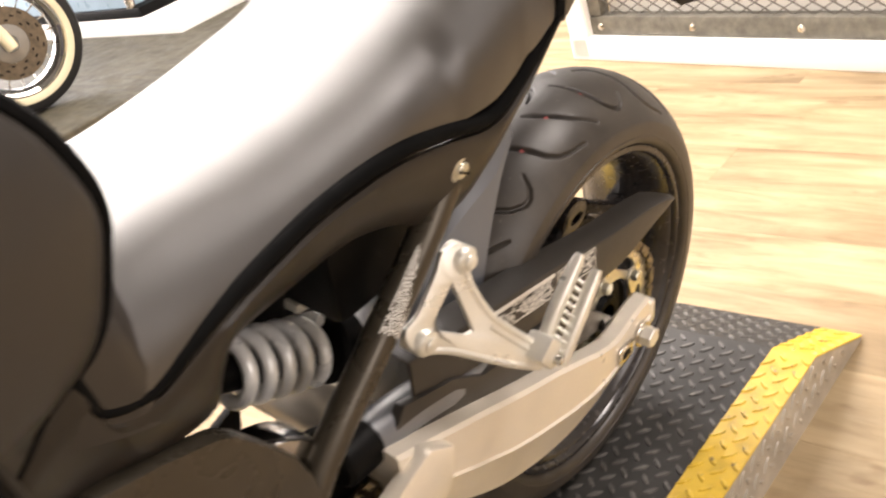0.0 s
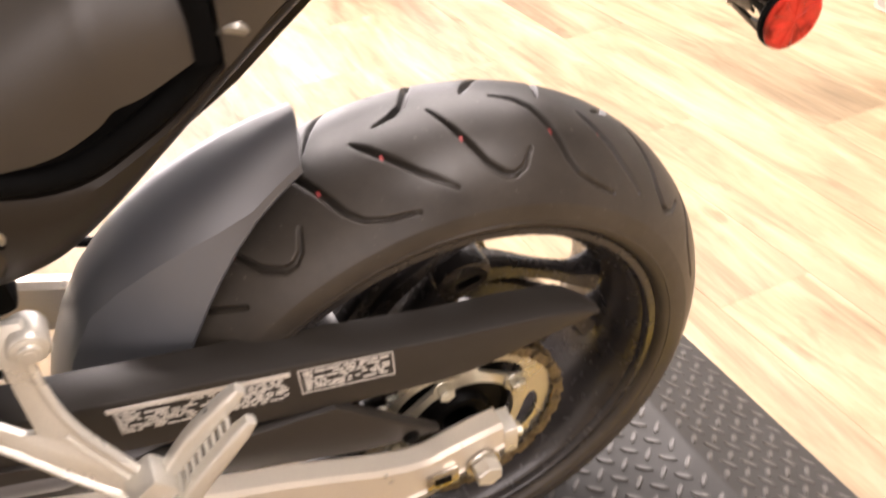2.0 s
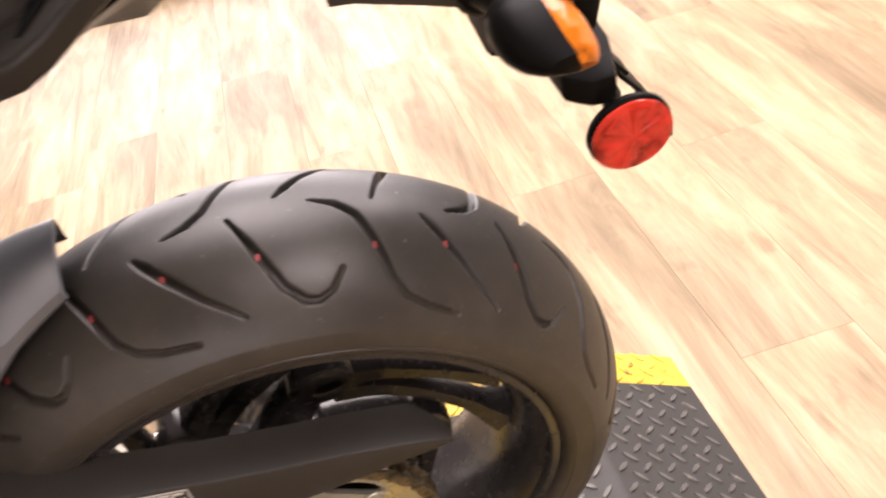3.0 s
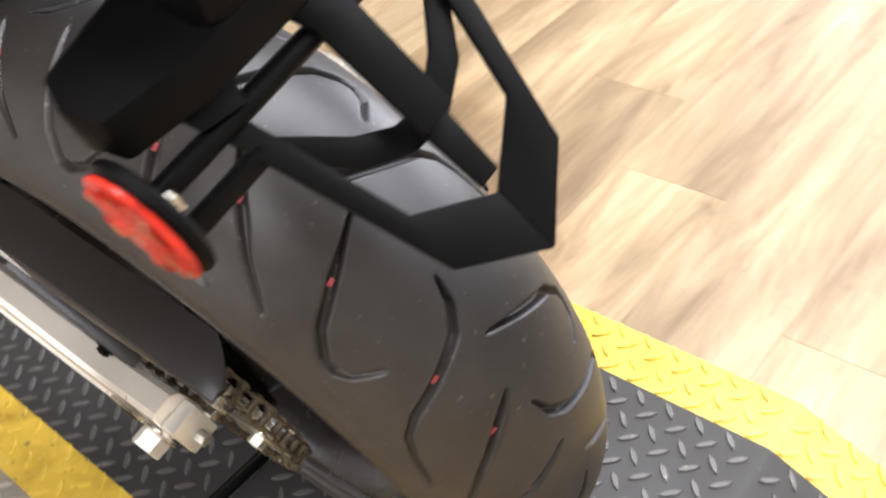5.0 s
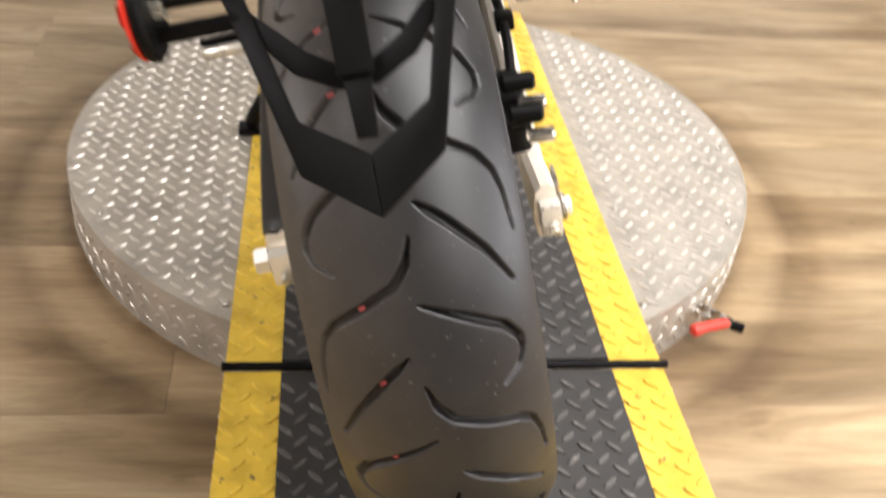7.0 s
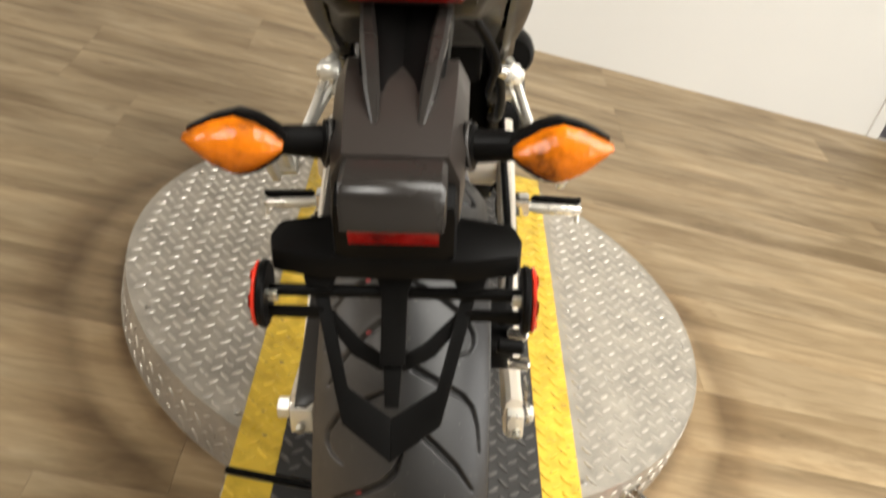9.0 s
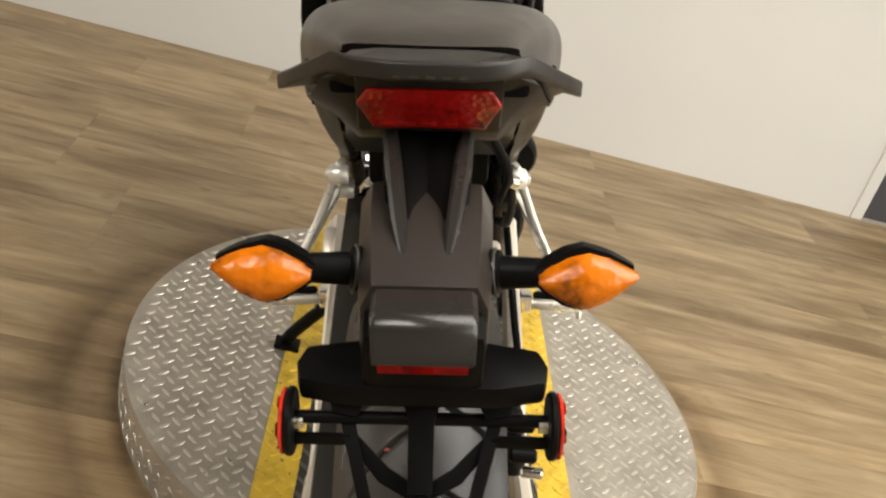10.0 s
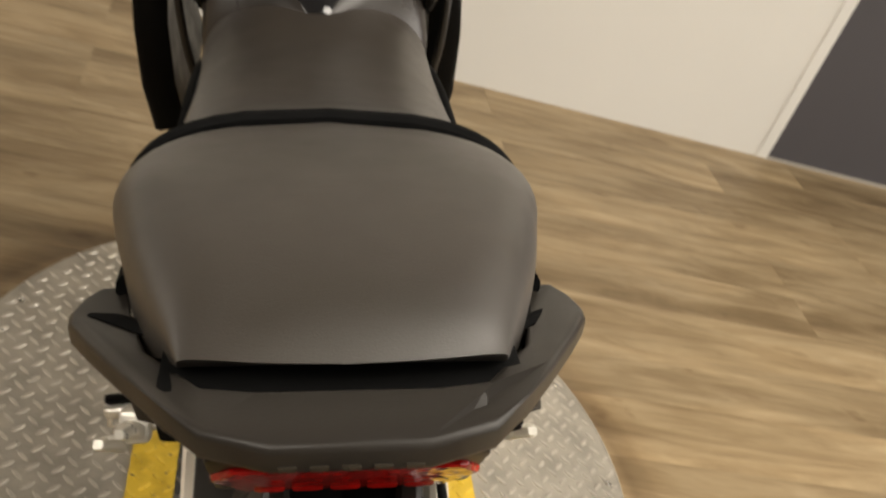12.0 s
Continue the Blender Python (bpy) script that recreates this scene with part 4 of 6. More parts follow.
for k in range(5):
    c = polar(-0.101, -14.0 + 72 * k, 0.0700)
    part("sprocket_bolt", bolt(c, (-1, 0, 0), 0.0085, 0.012), M["zinc"], wheel, "plated sprocket nut")
part("brake_disc", turned([(0.092, 0.078), (0.092, 0.120), (0.097, 0.120), (0.097, 0.078)], HUB, 96), M["steel"], wheel, "steel brake disc")

# drive chain
chain_path = []
for d in range(-75, 215, 4):
    chain_path.append(polar(-0.098, d + 8, 0.1065))
FRONT_S = Vector((-0.098, 0.56, 0.40))


def chain_points():
    pts = [Vector(p) for p in chain_path]
    up_end, low_end = FRONT_S + Vector((0, 0, 0.035)), FRONT_S - Vector((0, 0, 0.035))
    start = polar(-0.098, 2, 0.1065)
    low = polar(-0.098, 186, 0.1065)
    poly = [up_end, start] + [polar(-0.098, d, 0.1065) for d in range(8, 186, 4)] + [low, low_end]
    out, pitch, carry = [], 0.0159, 0.0
    for a, b in zip(poly, poly[1:]):
        seg, pos = (b - a).length, carry
        while pos < seg:
            out.append(a.lerp(b, pos / seg))
            pos += pitch
        carry = pos - seg
    return out


def chain_bm():
    bm = bmesh.new()
    pts = chain_points()
    for i in range(len(pts) - 1):
        a, b = pts[i], pts[i + 1]
        d = (b - a).normalized()
        up = Vector((1, 0, 0)).cross(d)
        off = 0.0085 if i % 2 else 0.0062
        for s in (-1, 1):
            ring = []
            for u, v in ((-0.0065, 0.0), (-0.0035, 0.0060), (0.004, 0.0048), (0.0119, 0.0060), (0.0194, 0.0060), (0.0224, 0.0), (0.0194, -0.0060), (0.0119, -0.0060), (0.004, -0.0048), (-0.0035, -0.0060)):
                u = u * 1.0
                ring.append(a + d * (u * 0.95 + 0.0003) + up * v)
            f0 = [bm.verts.new(p + Vector((s * (off - 0.001), 0, 0))) for p in ring]
            f1 = [bm.verts.new(p + Vector((s * (off + 0.001), 0, 0))) for p in ring]
            bm.faces.new(f0)
            bm.faces.new(f1)
            for k in range(10):
                bm.faces.new((f0[k], f0[(k + 1) % 10], f1[(k + 1) % 10], f1[k]))
        rod(a - Vector((0.0105, 0, 0)), a + Vector((0.0105, 0, 0)), 0.0036, 8, bm)
    return bm


tagged(part("drive_chain", chain_bm(), M["chain"], bike, "oily bronze-brown drive chain", angle=40), kind="stuff")

# swingarm: two bowed box beams with axle blocks at their ends
TOP = [(-0.024, 0.356), (0.0, 0.354), (0.030, 0.349), (0.06, 0.344), (0.10, 0.356), (0.14, 0.375), (0.19, 0.398), (0.25, 0.422), (0.317, 0.452), (0.40, 0.488), (0.46, 0.514)]
LOW = [(0.46, 0.415), (0.40, 0.367), (0.317, 0.308), (0.25, 0.276), (0.18, 0.256), (0.11, 0.250), (0.05, 0.262), (0.0, 0.282), (-0.024, 0.296)]


LOW_RIGHT = [(0.46, 0.452), (0.40, 0.424), (0.317, 0.386), (0.25, 0.358), (0.18, 0.332), (0.11, 0.310), (0.05, 0.294), (0.0, 0.286), (-0.024, 0.296)]


def beam_bm(x0, x1, under=LOW):
    top = smooth_path([(0, y, z) for y, z in TOP], 4)
    low = smooth_path([(0, y, z) for y, z in under[::-1]], 4)
    n = 28
    pick = lambda line, k: line[min(len(line) - 1, int(round(k * (len(line) - 1) / n)))]
    secs = []
    sg = 1 if x1 > x0 else -1
    for k in range(n + 1):
        a, b = pick(top, k), pick(low, k)
        e = 0.006
        y0, z0, y1, z1 = a.y, a.z, b.y, b.z
        zm, ym = z1 + (z0 - z1) * 0.46, y1 + (y0 - y1) * 0.46
        secs.append([(x0, y0, z0 - e), (x0 + sg * e, y0, z0), (x1 - sg * e, y0, z0), (x1 - sg * 0.0015, y0, z0 - e * 0.7), (x1 - sg * 0.001, ym, zm + 0.004), (x1 + sg * 0.002, ym, zm + 0.0015), (x1 + sg * 0.001, ym, zm - 0.001), (x1 - sg * 0.013, y1, z1 + 0.004), (x1 - sg * 0.017, y1, z1), (x0, y1, z1), (x0 - sg * 0.004, ym, zm)])
    return loft(secs)


swingarm = part("swingarm", beam_bm(-0.120, -0.150), M["swing"], bike, "champagne painted bowed aluminium swingarm", angle=28)
part("swingarm_beam", beam_bm(0.122, 0.144, LOW_RIGHT), M["swing"], swingarm, angle=28)
for sx in (-1, 1):
    part("end_block", block((0.029 if sx < 0 else 0.021, 0.016, 0.038), (sx * 0.134, -0.0325, 0.324), bevel=0.003), M["cast"], swingarm, "bare metal end block", angle=30)
    part("adjuster_plate", block((0.004, 0.034, 0.026), (sx * 0.1515, 0.043, 0.312), bevel=0.0015), M["steel"], swingarm, "chain adjuster plate", angle=30)
    part("adjuster_window", block((0.004, 0.018, 0.012), (sx * 0.1525, 0.043, 0.312), bevel=0.002), M["black"], swingarm, angle=30)
    part("axle_washer", rod((sx * 0.150, 0, 0.312), (sx * 0.154, 0, 0.312), 0.019 if sx < 0 else 0.014, 24, bevel=0.001), M["steel"], swingarm)
    nut_r, nut_x = (0.0145, 0.170) if sx < 0 else (0.0105, 0.160)
    part("axle_nut", rod((sx * 0.154, 0, 0.312), (sx * nut_x, 0, 0.312), nut_r, 6, bevel=0.0015), M["cast"], swingarm, "axle nut")
    part("adjuster_bolt", rod((sx * 0.135, -0.040, 0.318), (sx * 0.135, -0.050, 0.316), 0.006, 6, bevel=0.001), M["zinc"], swingarm)
part("pivot_cap", slab([(0.395, 0.480), (0.43, 0.505), (0.52, 0.475), (0.56, 0.42), (0.52, 0.38), (0.45, 0.40), (0.405, 0.43)], -0.142, -0.163, 0.006), M["swing"], swingarm, "champagne pivot end cap", angle=40)
part("cross_member", rod((-0.118, 0.42, 0.455), (0.118, 0.42, 0.455), 0.034, 28, bevel=0.006), M["swing"], swingarm, "champagne cast cross tube", angle=40)
part("front_arm", sweep(smooth_path([(-0.104, 0.455, 0.508), (-0.104, 0.40, 0.500), (-0.104, 0.33, 0.478), (-0.104, 0.26, 0.45)], 4), [0.024] * 8 + [0.022, 0.020, 0.018, 0.015, 0.010], 20), M["hugger"], swingarm, "grey rounded inner arm")
part("rubber_cap", rod((-0.104, 0.452, 0.508), (-0.104, 0.50, 0.512), 0.0255, 24, bevel=0.005), M["black"], swingarm, "black rubber cap")
part("chain_case", slab([(0.030, 0.352), (0.05, 0.372), (0.125, 0.447), (0.21, 0.455), (0.30, 0.475), (0.345, 0.508), (0.42, 0.535), (0.45, 0.50), (0.38, 0.455), (0.335, 0.440), (0.31, 0.425), (0.27, 0.43), (0.21, 0.405), (0.10, 0.365)], -0.113, -0.126, 0.003), M["satin"], swingarm, "dark satin chain case", angle=40)
for y, z in ((0.062, 0.362), (0.318, 0.440)):
    part("screw", bolt((-0.126, y, z), (-1, 0, 0), 0.006, 0.005, hexed=False), M["black"], swingarm)

# chain guard: a side wall and a sloping top, pointed at the back
GT = [(-0.138, 0.4400), (-0.125, 0.4462), (-0.098, 0.4545), (-0.056, 0.4655), (0.010, 0.4790), (0.065, 0.4925), (0.145, 0.5150), (0.27, 0.545), (0.40, 0.574)]
GB = [(-0.136, 0.4365), (-0.122, 0.4330), (-0.090, 0.4300), (-0.050, 0.4250), (0.000, 0.4210), (0.055, 0.4290), (0.155, 0.452), (0.272, 0.481), (0.40, 0.515)]
gsecs = []
gt, gb = smooth_path([(0, a, b) for a, b in GT], 4), smooth_path([(0, a, b) for a, b in GB], 4)
for a, b in zip(gt, gb):
    w = min(1.0, max(0.08, (a.y + 0.141) / 0.035)) ** 0.6
    gsecs.append([(-0.1205, b.y, b.z), (-0.1222, a.y, a.z - 0.0035), (-0.1205, a.y, a.z - 0.0006), (-0.1185, a.y, a.z), (-0.1185 + 0.020 * w, a.y, a.z + 0.0015), (-0.1185 + 0.037 * w, a.y - 0.003 * w, a.z - 0.001), (-0.1185 + 0.037 * w, a.y - 0.003 * w, a.z - 0.004), (-0.1175, a.y, a.z - 0.003), (-0.1175, b.y, b.z)])
chain_guard = part("chain_guard", loft(gsecs), M["satin"], bike, "dark satin chain guard with two printed warning labels", angle=40)


def on_guard(u, v, h):
    """u along the guard's side from the back, v up; h out of it."""
    y = 0.30 - u
    zt = 0.5165 + (y - 0.15) * 0.232
    return (-0.1222 - h, y, zt - 0.006 - v)


def label_bars(width, height, rows, u0, rng, framed=True, head=False):
    """Print too small to read: bars of its size in a thin frame."""
    bm = bmesh.new()
    def bar(a, b, c, d, h=0.0006):
        plate([(a, c), (b, c), (b, d), (a, d)], on_guard, h, bm=bm)
    if framed:
        t = 0.0010
        bar(u0, u0 + width, 0, t)
        bar(u0, u0 + width, height - t, height)
        bar(u0, u0 + t, t, height - t)
        bar(u0 + width - t, u0 + width, t, height - t)
    y = 0.0035
    step = (height - 0.006) / rows
    for r in range(rows):
        x = u0 + 0.004
        while x < u0 + width - 0.008:
            w = rng.uniform(0.003, 0.012)
            if rng.random() < 0.86:
                bar(x, min(x + w, u0 + width - 0.004), y, y + step * rng.choice((0.45, 0.6)))
            x += w + rng.uniform(0.0008, 0.003)
        y += step
    if head:
        bar(u0, u0 + width, -0.0005, 0.0048)
    return bm


rng = random.Random(4)
part("front_label", label_bars(0.140, 0.036, 9, 0.004, rng, framed=False, head=True), M["white"], chain_guard, "white printed warning label", smooth=False)
part("rear_label", label_bars(0.082, 0.031, 6, 0.150, rng), M["white"], chain_guard, "white framed warning label", smooth=False)

# mudguard hugging the front of the tyre
hug = []
for d in (-14, -16, -19, -23, -28, -33, -38, -44, -50, -57, -64, -72, -80, -90):
    k = (d + 14) / -76.0
    crown = 0.370 + 0.014 * math.sin(math.pi * min(1.0, k * 2.2) / 2) - 0.030 * max(0.0, k - 0.45)
    w = 0.034 + 0.058 * math.sin(math.pi / 2 * min(1.0, k * 1.5))
    edge = 0.337 - 0.006 * min(1.0, k * 3)
    crease = min(0.94, max(0.40, 0.94 - (-24 - d) * 0.021))    # where the side skirt breaks away from the crown
    ring = []
    for thick in (0.0, 0.0035):
        line = [-1 + (1 - crease) * f / 3.0 for f in range(3)] + [crease * f / 6.0 for f in range(-6, 7)] + [crease + (1 - crease) * f / 3.0 for f in range(1, 4)]
        for f in (line if thick == 0 else line[::-1]):
            past = max(0.0, abs(f) - crease)
            ring.append(polar(f * (w - thick * 0.7) - math.copysign(past * 0.018, f), d - 3.0 * abs(f) ** 2 * (1 - k), crown - thick - (crown - edge) * abs(f) ** 2.2 - past * 0.050))
    hug.append(ring)
part("mudguard", loft(hug), M["hugger"], bike, "dark grey satin rear mudguard over the tyre", angle=18)

# shock absorber
S0, S1 = Vector((0.0, 0.588, 0.635)), Vector((0.0, 0.359, 0.512))
shock_way = (S1 - S0).normalized()
shock = part("shock_absorber", rod(S0 + shock_way * 0.005, S1, 0.014, 24, bevel=0.003), M["black"], bike, "shock absorber with a silver coil spring", angle=40)
helix = []
side_a = shock_way.cross(Vector((1, 0, 0))).normalized()
side_b = shock_way.cross(side_a)
for k in range(0, 5 * 28 + 1):
    a = 2 * math.pi * k / 28
    helix.append(S0 + shock_way * (0.078 + 0.122 * k / 140) + side_a * (0.0315 * math.cos(a)) + side_b * (0.0315 * math.sin(a)))
part("coil_spring", sweep(helix, 0.0074, 12), M["spring"], shock, "silver coil spring")
part("spring_seat", sweep([S0 + shock_way * d for d in (0.207, 0.211, 0.238, 0.244)], [0.034, 0.039, 0.038, 0.030], 32), M["black"], shock, "black spring seat")
part("clamp_tab", block((0.020, 0.034, 0.011), (0.0, 0.412, 0.606), Euler((radians(12), 0, 0)).to_matrix(), bevel=0.003), M["cast"], shock, "bare metal tab above the spring", angle=40)
part("lower_collar", rod(S0 + shock_way * 0.244, S0 + shock_way * 0.258, 0.024, 28, bevel=0.003), M["black"], shock)
part("damper_body", rod(S0 + shock_way * 0.01, S0 + shock_way * 0.207, 0.020, 24, bevel=0.003), M["black"], shock, "black damper body")
part("eye_bolt", rod(S1 + Vector((-0.03, 0, 0)), S1 + Vector((0.03, 0, 0)), 0.013, 20, bevel=0.002), M["cast"], shock)

# rear frame tubes with a printed strip
for sx in (-1, 1):
    tube = part("frame_tube", sweep(smooth_path([(sx * 0.112, 0.30, 0.735), (sx * 0.114, 0.345, 0.690), (sx * 0.116, 0.43, 0.622), (sx * 0.118, 0.51, 0.560), (sx * 0.12, 0.56, 0.50), (sx * 0.12, 0.58, 0.42)], 5), 0.0163, 20), M["frame"], bike, "bronze-black frame tube")
    if sx < 0:
        a, b = Vector((-0.113, 0.352, 0.684)), Vector((-0.1155, 0.425, 0.626))
        d, sd = (b - a).normalized(), Vector((-0.75, -0.35, 0.35)).normalized()
        sd = (sd - d * sd.dot(d)).normalized()
        up = d.cross(sd)
        bm = bmesh.new()
        for r in range(16):
            pos = 0.0
            while pos < 0.088:
                w = rng.uniform(0.0012, 0.0042)
                an = radians(-58 + 7.4 * r)
                dirn = sd * math.cos(an) + up * math.sin(an)
                c = a + d * (pos + w / 2) + dirn * 0.0165
                turn = Matrix((d, dirn.cross(d), dirn)).transposed()
                if rng.random() < 0.90:
                    block((w, 0.0015, 0.0006), c, turn, bm=bm)
                pos += w + rng.uniform(0.0006, 0.0016)
        part("printed_strip", bm, M["white"], tube, "silver print too small to read", smooth=False)

# passenger foot pegs on cast triangular brackets
for sx in (-1, 1):
    q = lambda x, y, z: (sx * x, y, z)

    pa, pb, pc = Vector(q(0.130, 0.318, 0.647)), Vector(q(0.129, 0.385, 0.594)), Vector(q(0.176, 0.283, 0.535))
    eu = (pb - pa).normalized()
    en = (pb - pa).cross(pc - pa).normalized()
    if en.x * sx < 0:
        en = -en
    ev = (pc - pa - eu * (pc - pa).dot(eu)).normalized()
    flat = lambda u, v, h: pa + eu * u + ev * v + en * h
    edge = [(-0.012, -0.014), (-0.008, 0.001), (0.010, 0.009), (0.026, 0.034), (0.037, 0.066), (0.040, 0.110), (0.042, 0.146), (0.050, 0.152), (0.060, 0.142), (0.071, 0.098), (0.083, 0.030), (0.097, -0.001), (0.095, -0.018), (0.084, -0.026), (0.068, -0.020), (0.026, -0.022), (0.004, -0.027)]
    hole = [(0.024, -0.002), (0.040, 0.022), (0.056, 0.046), (0.063, 0.040), (0.0725, 0.004), (0.067, -0.002)]
    core = (0.05, 0.02)
    count = 48
    turn_to = lambda p: math.atan2(p[1] - core[1], p[0] - core[0])
    ring_a, ring_b = even_outline(edge, count), even_outline(hole, count)
    shift = min(range(count), key=lambda k: abs(turn_to(ring_b[k]) - turn_to(ring_a[0])))
    ring_b = ring_b[shift:] + ring_b[:shift]
    br = ring_plate(ring_a, ring_b, lambda u, v, h: flat(u, v, h - 0.002), 0.007, 0.0012)
    lip = [flat(u, v, 0.003) for u, v in edge[1:7]]
    sweep(smooth_path(lip, 4), 0.0042, 8, br)
    sweep(smooth_path([flat(u, v, 0.003) for u, v in edge[8:12]], 4), 0.0042, 8, br)
    sweep([flat(u, v, 0.004) for u, v in ((0.045, 0.062), (0.048, 0.100), (0.050, 0.140))], 0.0030, 8, br)
    rod(q(0.112, 0.318, 0.647), q(0.138, 0.318, 0.647), 0.0145, 24, br, 0.002)
    rod(q(0.110, 0.385, 0.594), q(0.137, 0.385, 0.594), 0.0142, 24, br, 0.002)
    bracket = part("peg_bracket", br, M["cast"], bike, "cast aluminium foot peg bracket", angle=45)
    for c in ((0.138, 0.318, 0.647), (0.137, 0.385, 0.594)):
        part("bracket_bolt", bolt(q(*c), (sx, 0, 0), 0.008, 0.005, hexed=False), M["cast"], bracket, "plated socket bolt")
    part("peg_knuckle", block((0.030, 0.030, 0.034), q(0.186, 0.276, 0.524), Euler((radians(-35), 0, 0)).to_matrix(), bevel=0.006), M["cast"], bracket, angle=40)
    part("pivot_pin", rod(q(0.166, 0.280, 0.520), q(0.208, 0.272, 0.516), 0.0055, 12, bevel=0.001), M["steel"], bracket)
    peg = bmesh.new()
    for off in (-0.009, 0.011):
        sweep(smooth_path([q(0.190 + off, 0.278 - abs(off), 0.512 - off * 0.8), q(0.192 + off, 0.24, 0.548 - off), q(0.193 + off, 0.198, 0.588 - off * 0.6)], 4), [0.006, 0.007, 0.0075, 0.0075, 0.0075, 0.0075, 0.007, 0.0065, 0.0045], 12, peg, power=3.5)
    foot_peg = part("foot_peg", peg, M["cast"], bracket, "folded cast aluminium foot peg", angle=45)
    ribs = bmesh.new()
    for k in range(9):
        t = 0.12 + 0.085 * k
        rod(q(0.184, 0.272 - 0.074 * t, 0.516 + 0.074 * t), q(0.204, 0.274 - 0.074 * t, 0.512 + 0.072 * t), 0.0021, 8, ribs)
    part("peg_ribs", ribs, M["cast"], bracket)

# rider foot pegs, further ahead and lower, with black rubber tops
for sx in (-1, 1):
    q = lambda x, y, z: (sx * x, y, z)
    hold = block((0.034, 0.030, 0.034), q(0.166, 0.500, 0.335), bevel=0.006)
    rod(q(0.118, 0.51, 0.36), q(0.160, 0.502, 0.337), 0.012, 14, hold, 0.002)
    peg_mount = part("rider_peg_mount", hold, M["chrome"], bike, "polished rider foot peg mount", angle=40)
    part("rider_peg", sweep([q(0.176, 0.498, 0.334), q(0.20, 0.494, 0.335), q(0.262, 0.484, 0.338), q(0.270, 0.483, 0.340)], [0.009, 0.0135, 0.0135, 0.009], 14, flat=0.7, power=3), M["cast"], peg_mount, "cast rider foot peg", angle=40)
    part("peg_rubber", sweep([q(0.186, 0.500, 0.346), q(0.190, 0.4995, 0.348), q(0.262, 0.488, 0.351), q(0.268, 0.487, 0.354)], [0.006, 0.0085, 0.0085, 0.006], 14, flat=0.5, power=3), M["black"], peg_mount, "black rubber peg top", angle=40)
    part("peg_feeler", rod(q(0.262, 0.480, 0.336), q(0.264, 0.476, 0.316), 0.004, 10, bevel=0.001), M["cast"], peg_mount)
    part("hanger_plate", slab([(0.44, 0.42), (0.50, 0.40), (0.54, 0.34), (0.52, 0.31), (0.47, 0.32), (0.45, 0.37)], sx * 0.125, sx * 0.137, 0.004), M["black"], peg_mount, angle=40)

# seats
def seat_ring(y, w, zt, zb, wb=None, n=26, p=3.6, q=2.3, tuck=0.0):
    ring = []
    wb = wb or w
    for k in range(n + 1):
        a = math.pi * (1 - k / n)
        c, s = math.cos(a), math.sin(a)
        f = abs(s) ** (2 / q)
        x = math.copysign(abs(c) ** (2 / p), c) * (wb + (w - wb) * min(1, f * 1.6))
        ring.append((x, y + tuck * abs(x / w) ** 2, zb + (zt - zb) * f))
    return ring


RIDER = [(0.150, 0.1440, 0.908, 0.838, 0.141), (0.185, 0.1465, 0.918, 0.824, 0.142), (0.204, 0.1480, 0.919, 0.820, 0.142), (0.218, 0.1482, 0.915, 0.809, 0.140), (0.25, 0.147, 0.902, 0.797, 0.138), (0.30, 0.141, 0.880, 0.797, 0.133), (0.36, 0.133, 0.863, 0.809, 0.131), (0.43, 0.127, 0.851, 0.803, 0.130), (0.50, 0.124, 0.845, 0.794, 0.130), (0.55, 0.124, 0.845, 0.784, 0.131), (0.60, 0.127, 0.846, 0.773, 0.133), (0.64, 0.130, 0.845, 0.764, 0.134), (0.675, 0.131, 0.84, 0.772, 0.134), (0.700, 0.130, 0.835, 0.790, 0.133)]
rows = interp_rows(RIDER)
seat = part("rider_seat", loft([seat_ring(y, w, zt, zb - 0.008, wb, p=3.9 - 1.4 * min(1.0, max(0.0, (y - 0.20) / 0.14)), q=2.4 - 0.3 * min(1.0, max(0.0, (y - 0.20) / 0.14)), tuck=0.012 if y < 0.3 else 0.0) for y, w, zt, zb, wb in rows]), M["seat"], bike, "dark grey vinyl rider seat", angle=60)
PILLION = [(-0.1120, 0.078, 0.9640, 0.9570, 0.077), (-0.088, 0.087, 0.9690, 0.940, 0.086), (-0.05, 0.103, 0.970, 0.910, 0.101), (0.0, 0.120, 0.966, 0.892, 0.117), (0.07, 0.137, 0.956, 0.868, 0.133), (0.13, 0.146, 0.944, 0.847, 0.140), (0.168, 0.147, 0.934, 0.828, 0.141), (0.187, 0.145, 0.925, 0.817, 0.139)]
rows = interp_rows(PILLION)
pillion = part("pillion_seat", loft([seat_ring(y, w, zt, zb, wb, p=5.5, q=4.0, tuck=0.008 - 0.050 * max(0.0, (y - 0.06) / 0.127)) for y, w, zt, zb, wb in rows]), M["seat"], bike, "dark grey vinyl pillion seat", angle=60)
part("seat_base", block((0.176, 0.20, 0.030), (0, -0.018, 0.922), Euler((radians(-8), 0, 0)).to_matrix(), bevel=0.006), M["blackgap"], pillion, "black seat base in the gap before the grab rail", angle=40)
part("seam", loft([seat_ring(y, w, zt, 0.826, 0.1425, p=4.6, q=3.2, tuck=-0.036) for y, w, zt in ((0.184, 0.1490, 0.9310), (0.188, 0.1508, 0.9335), (0.194, 0.1508, 0.9330), (0.198, 0.1485, 0.9300))]), M["blackgap"], pillion, "black seam round the pillion seat's front edge")

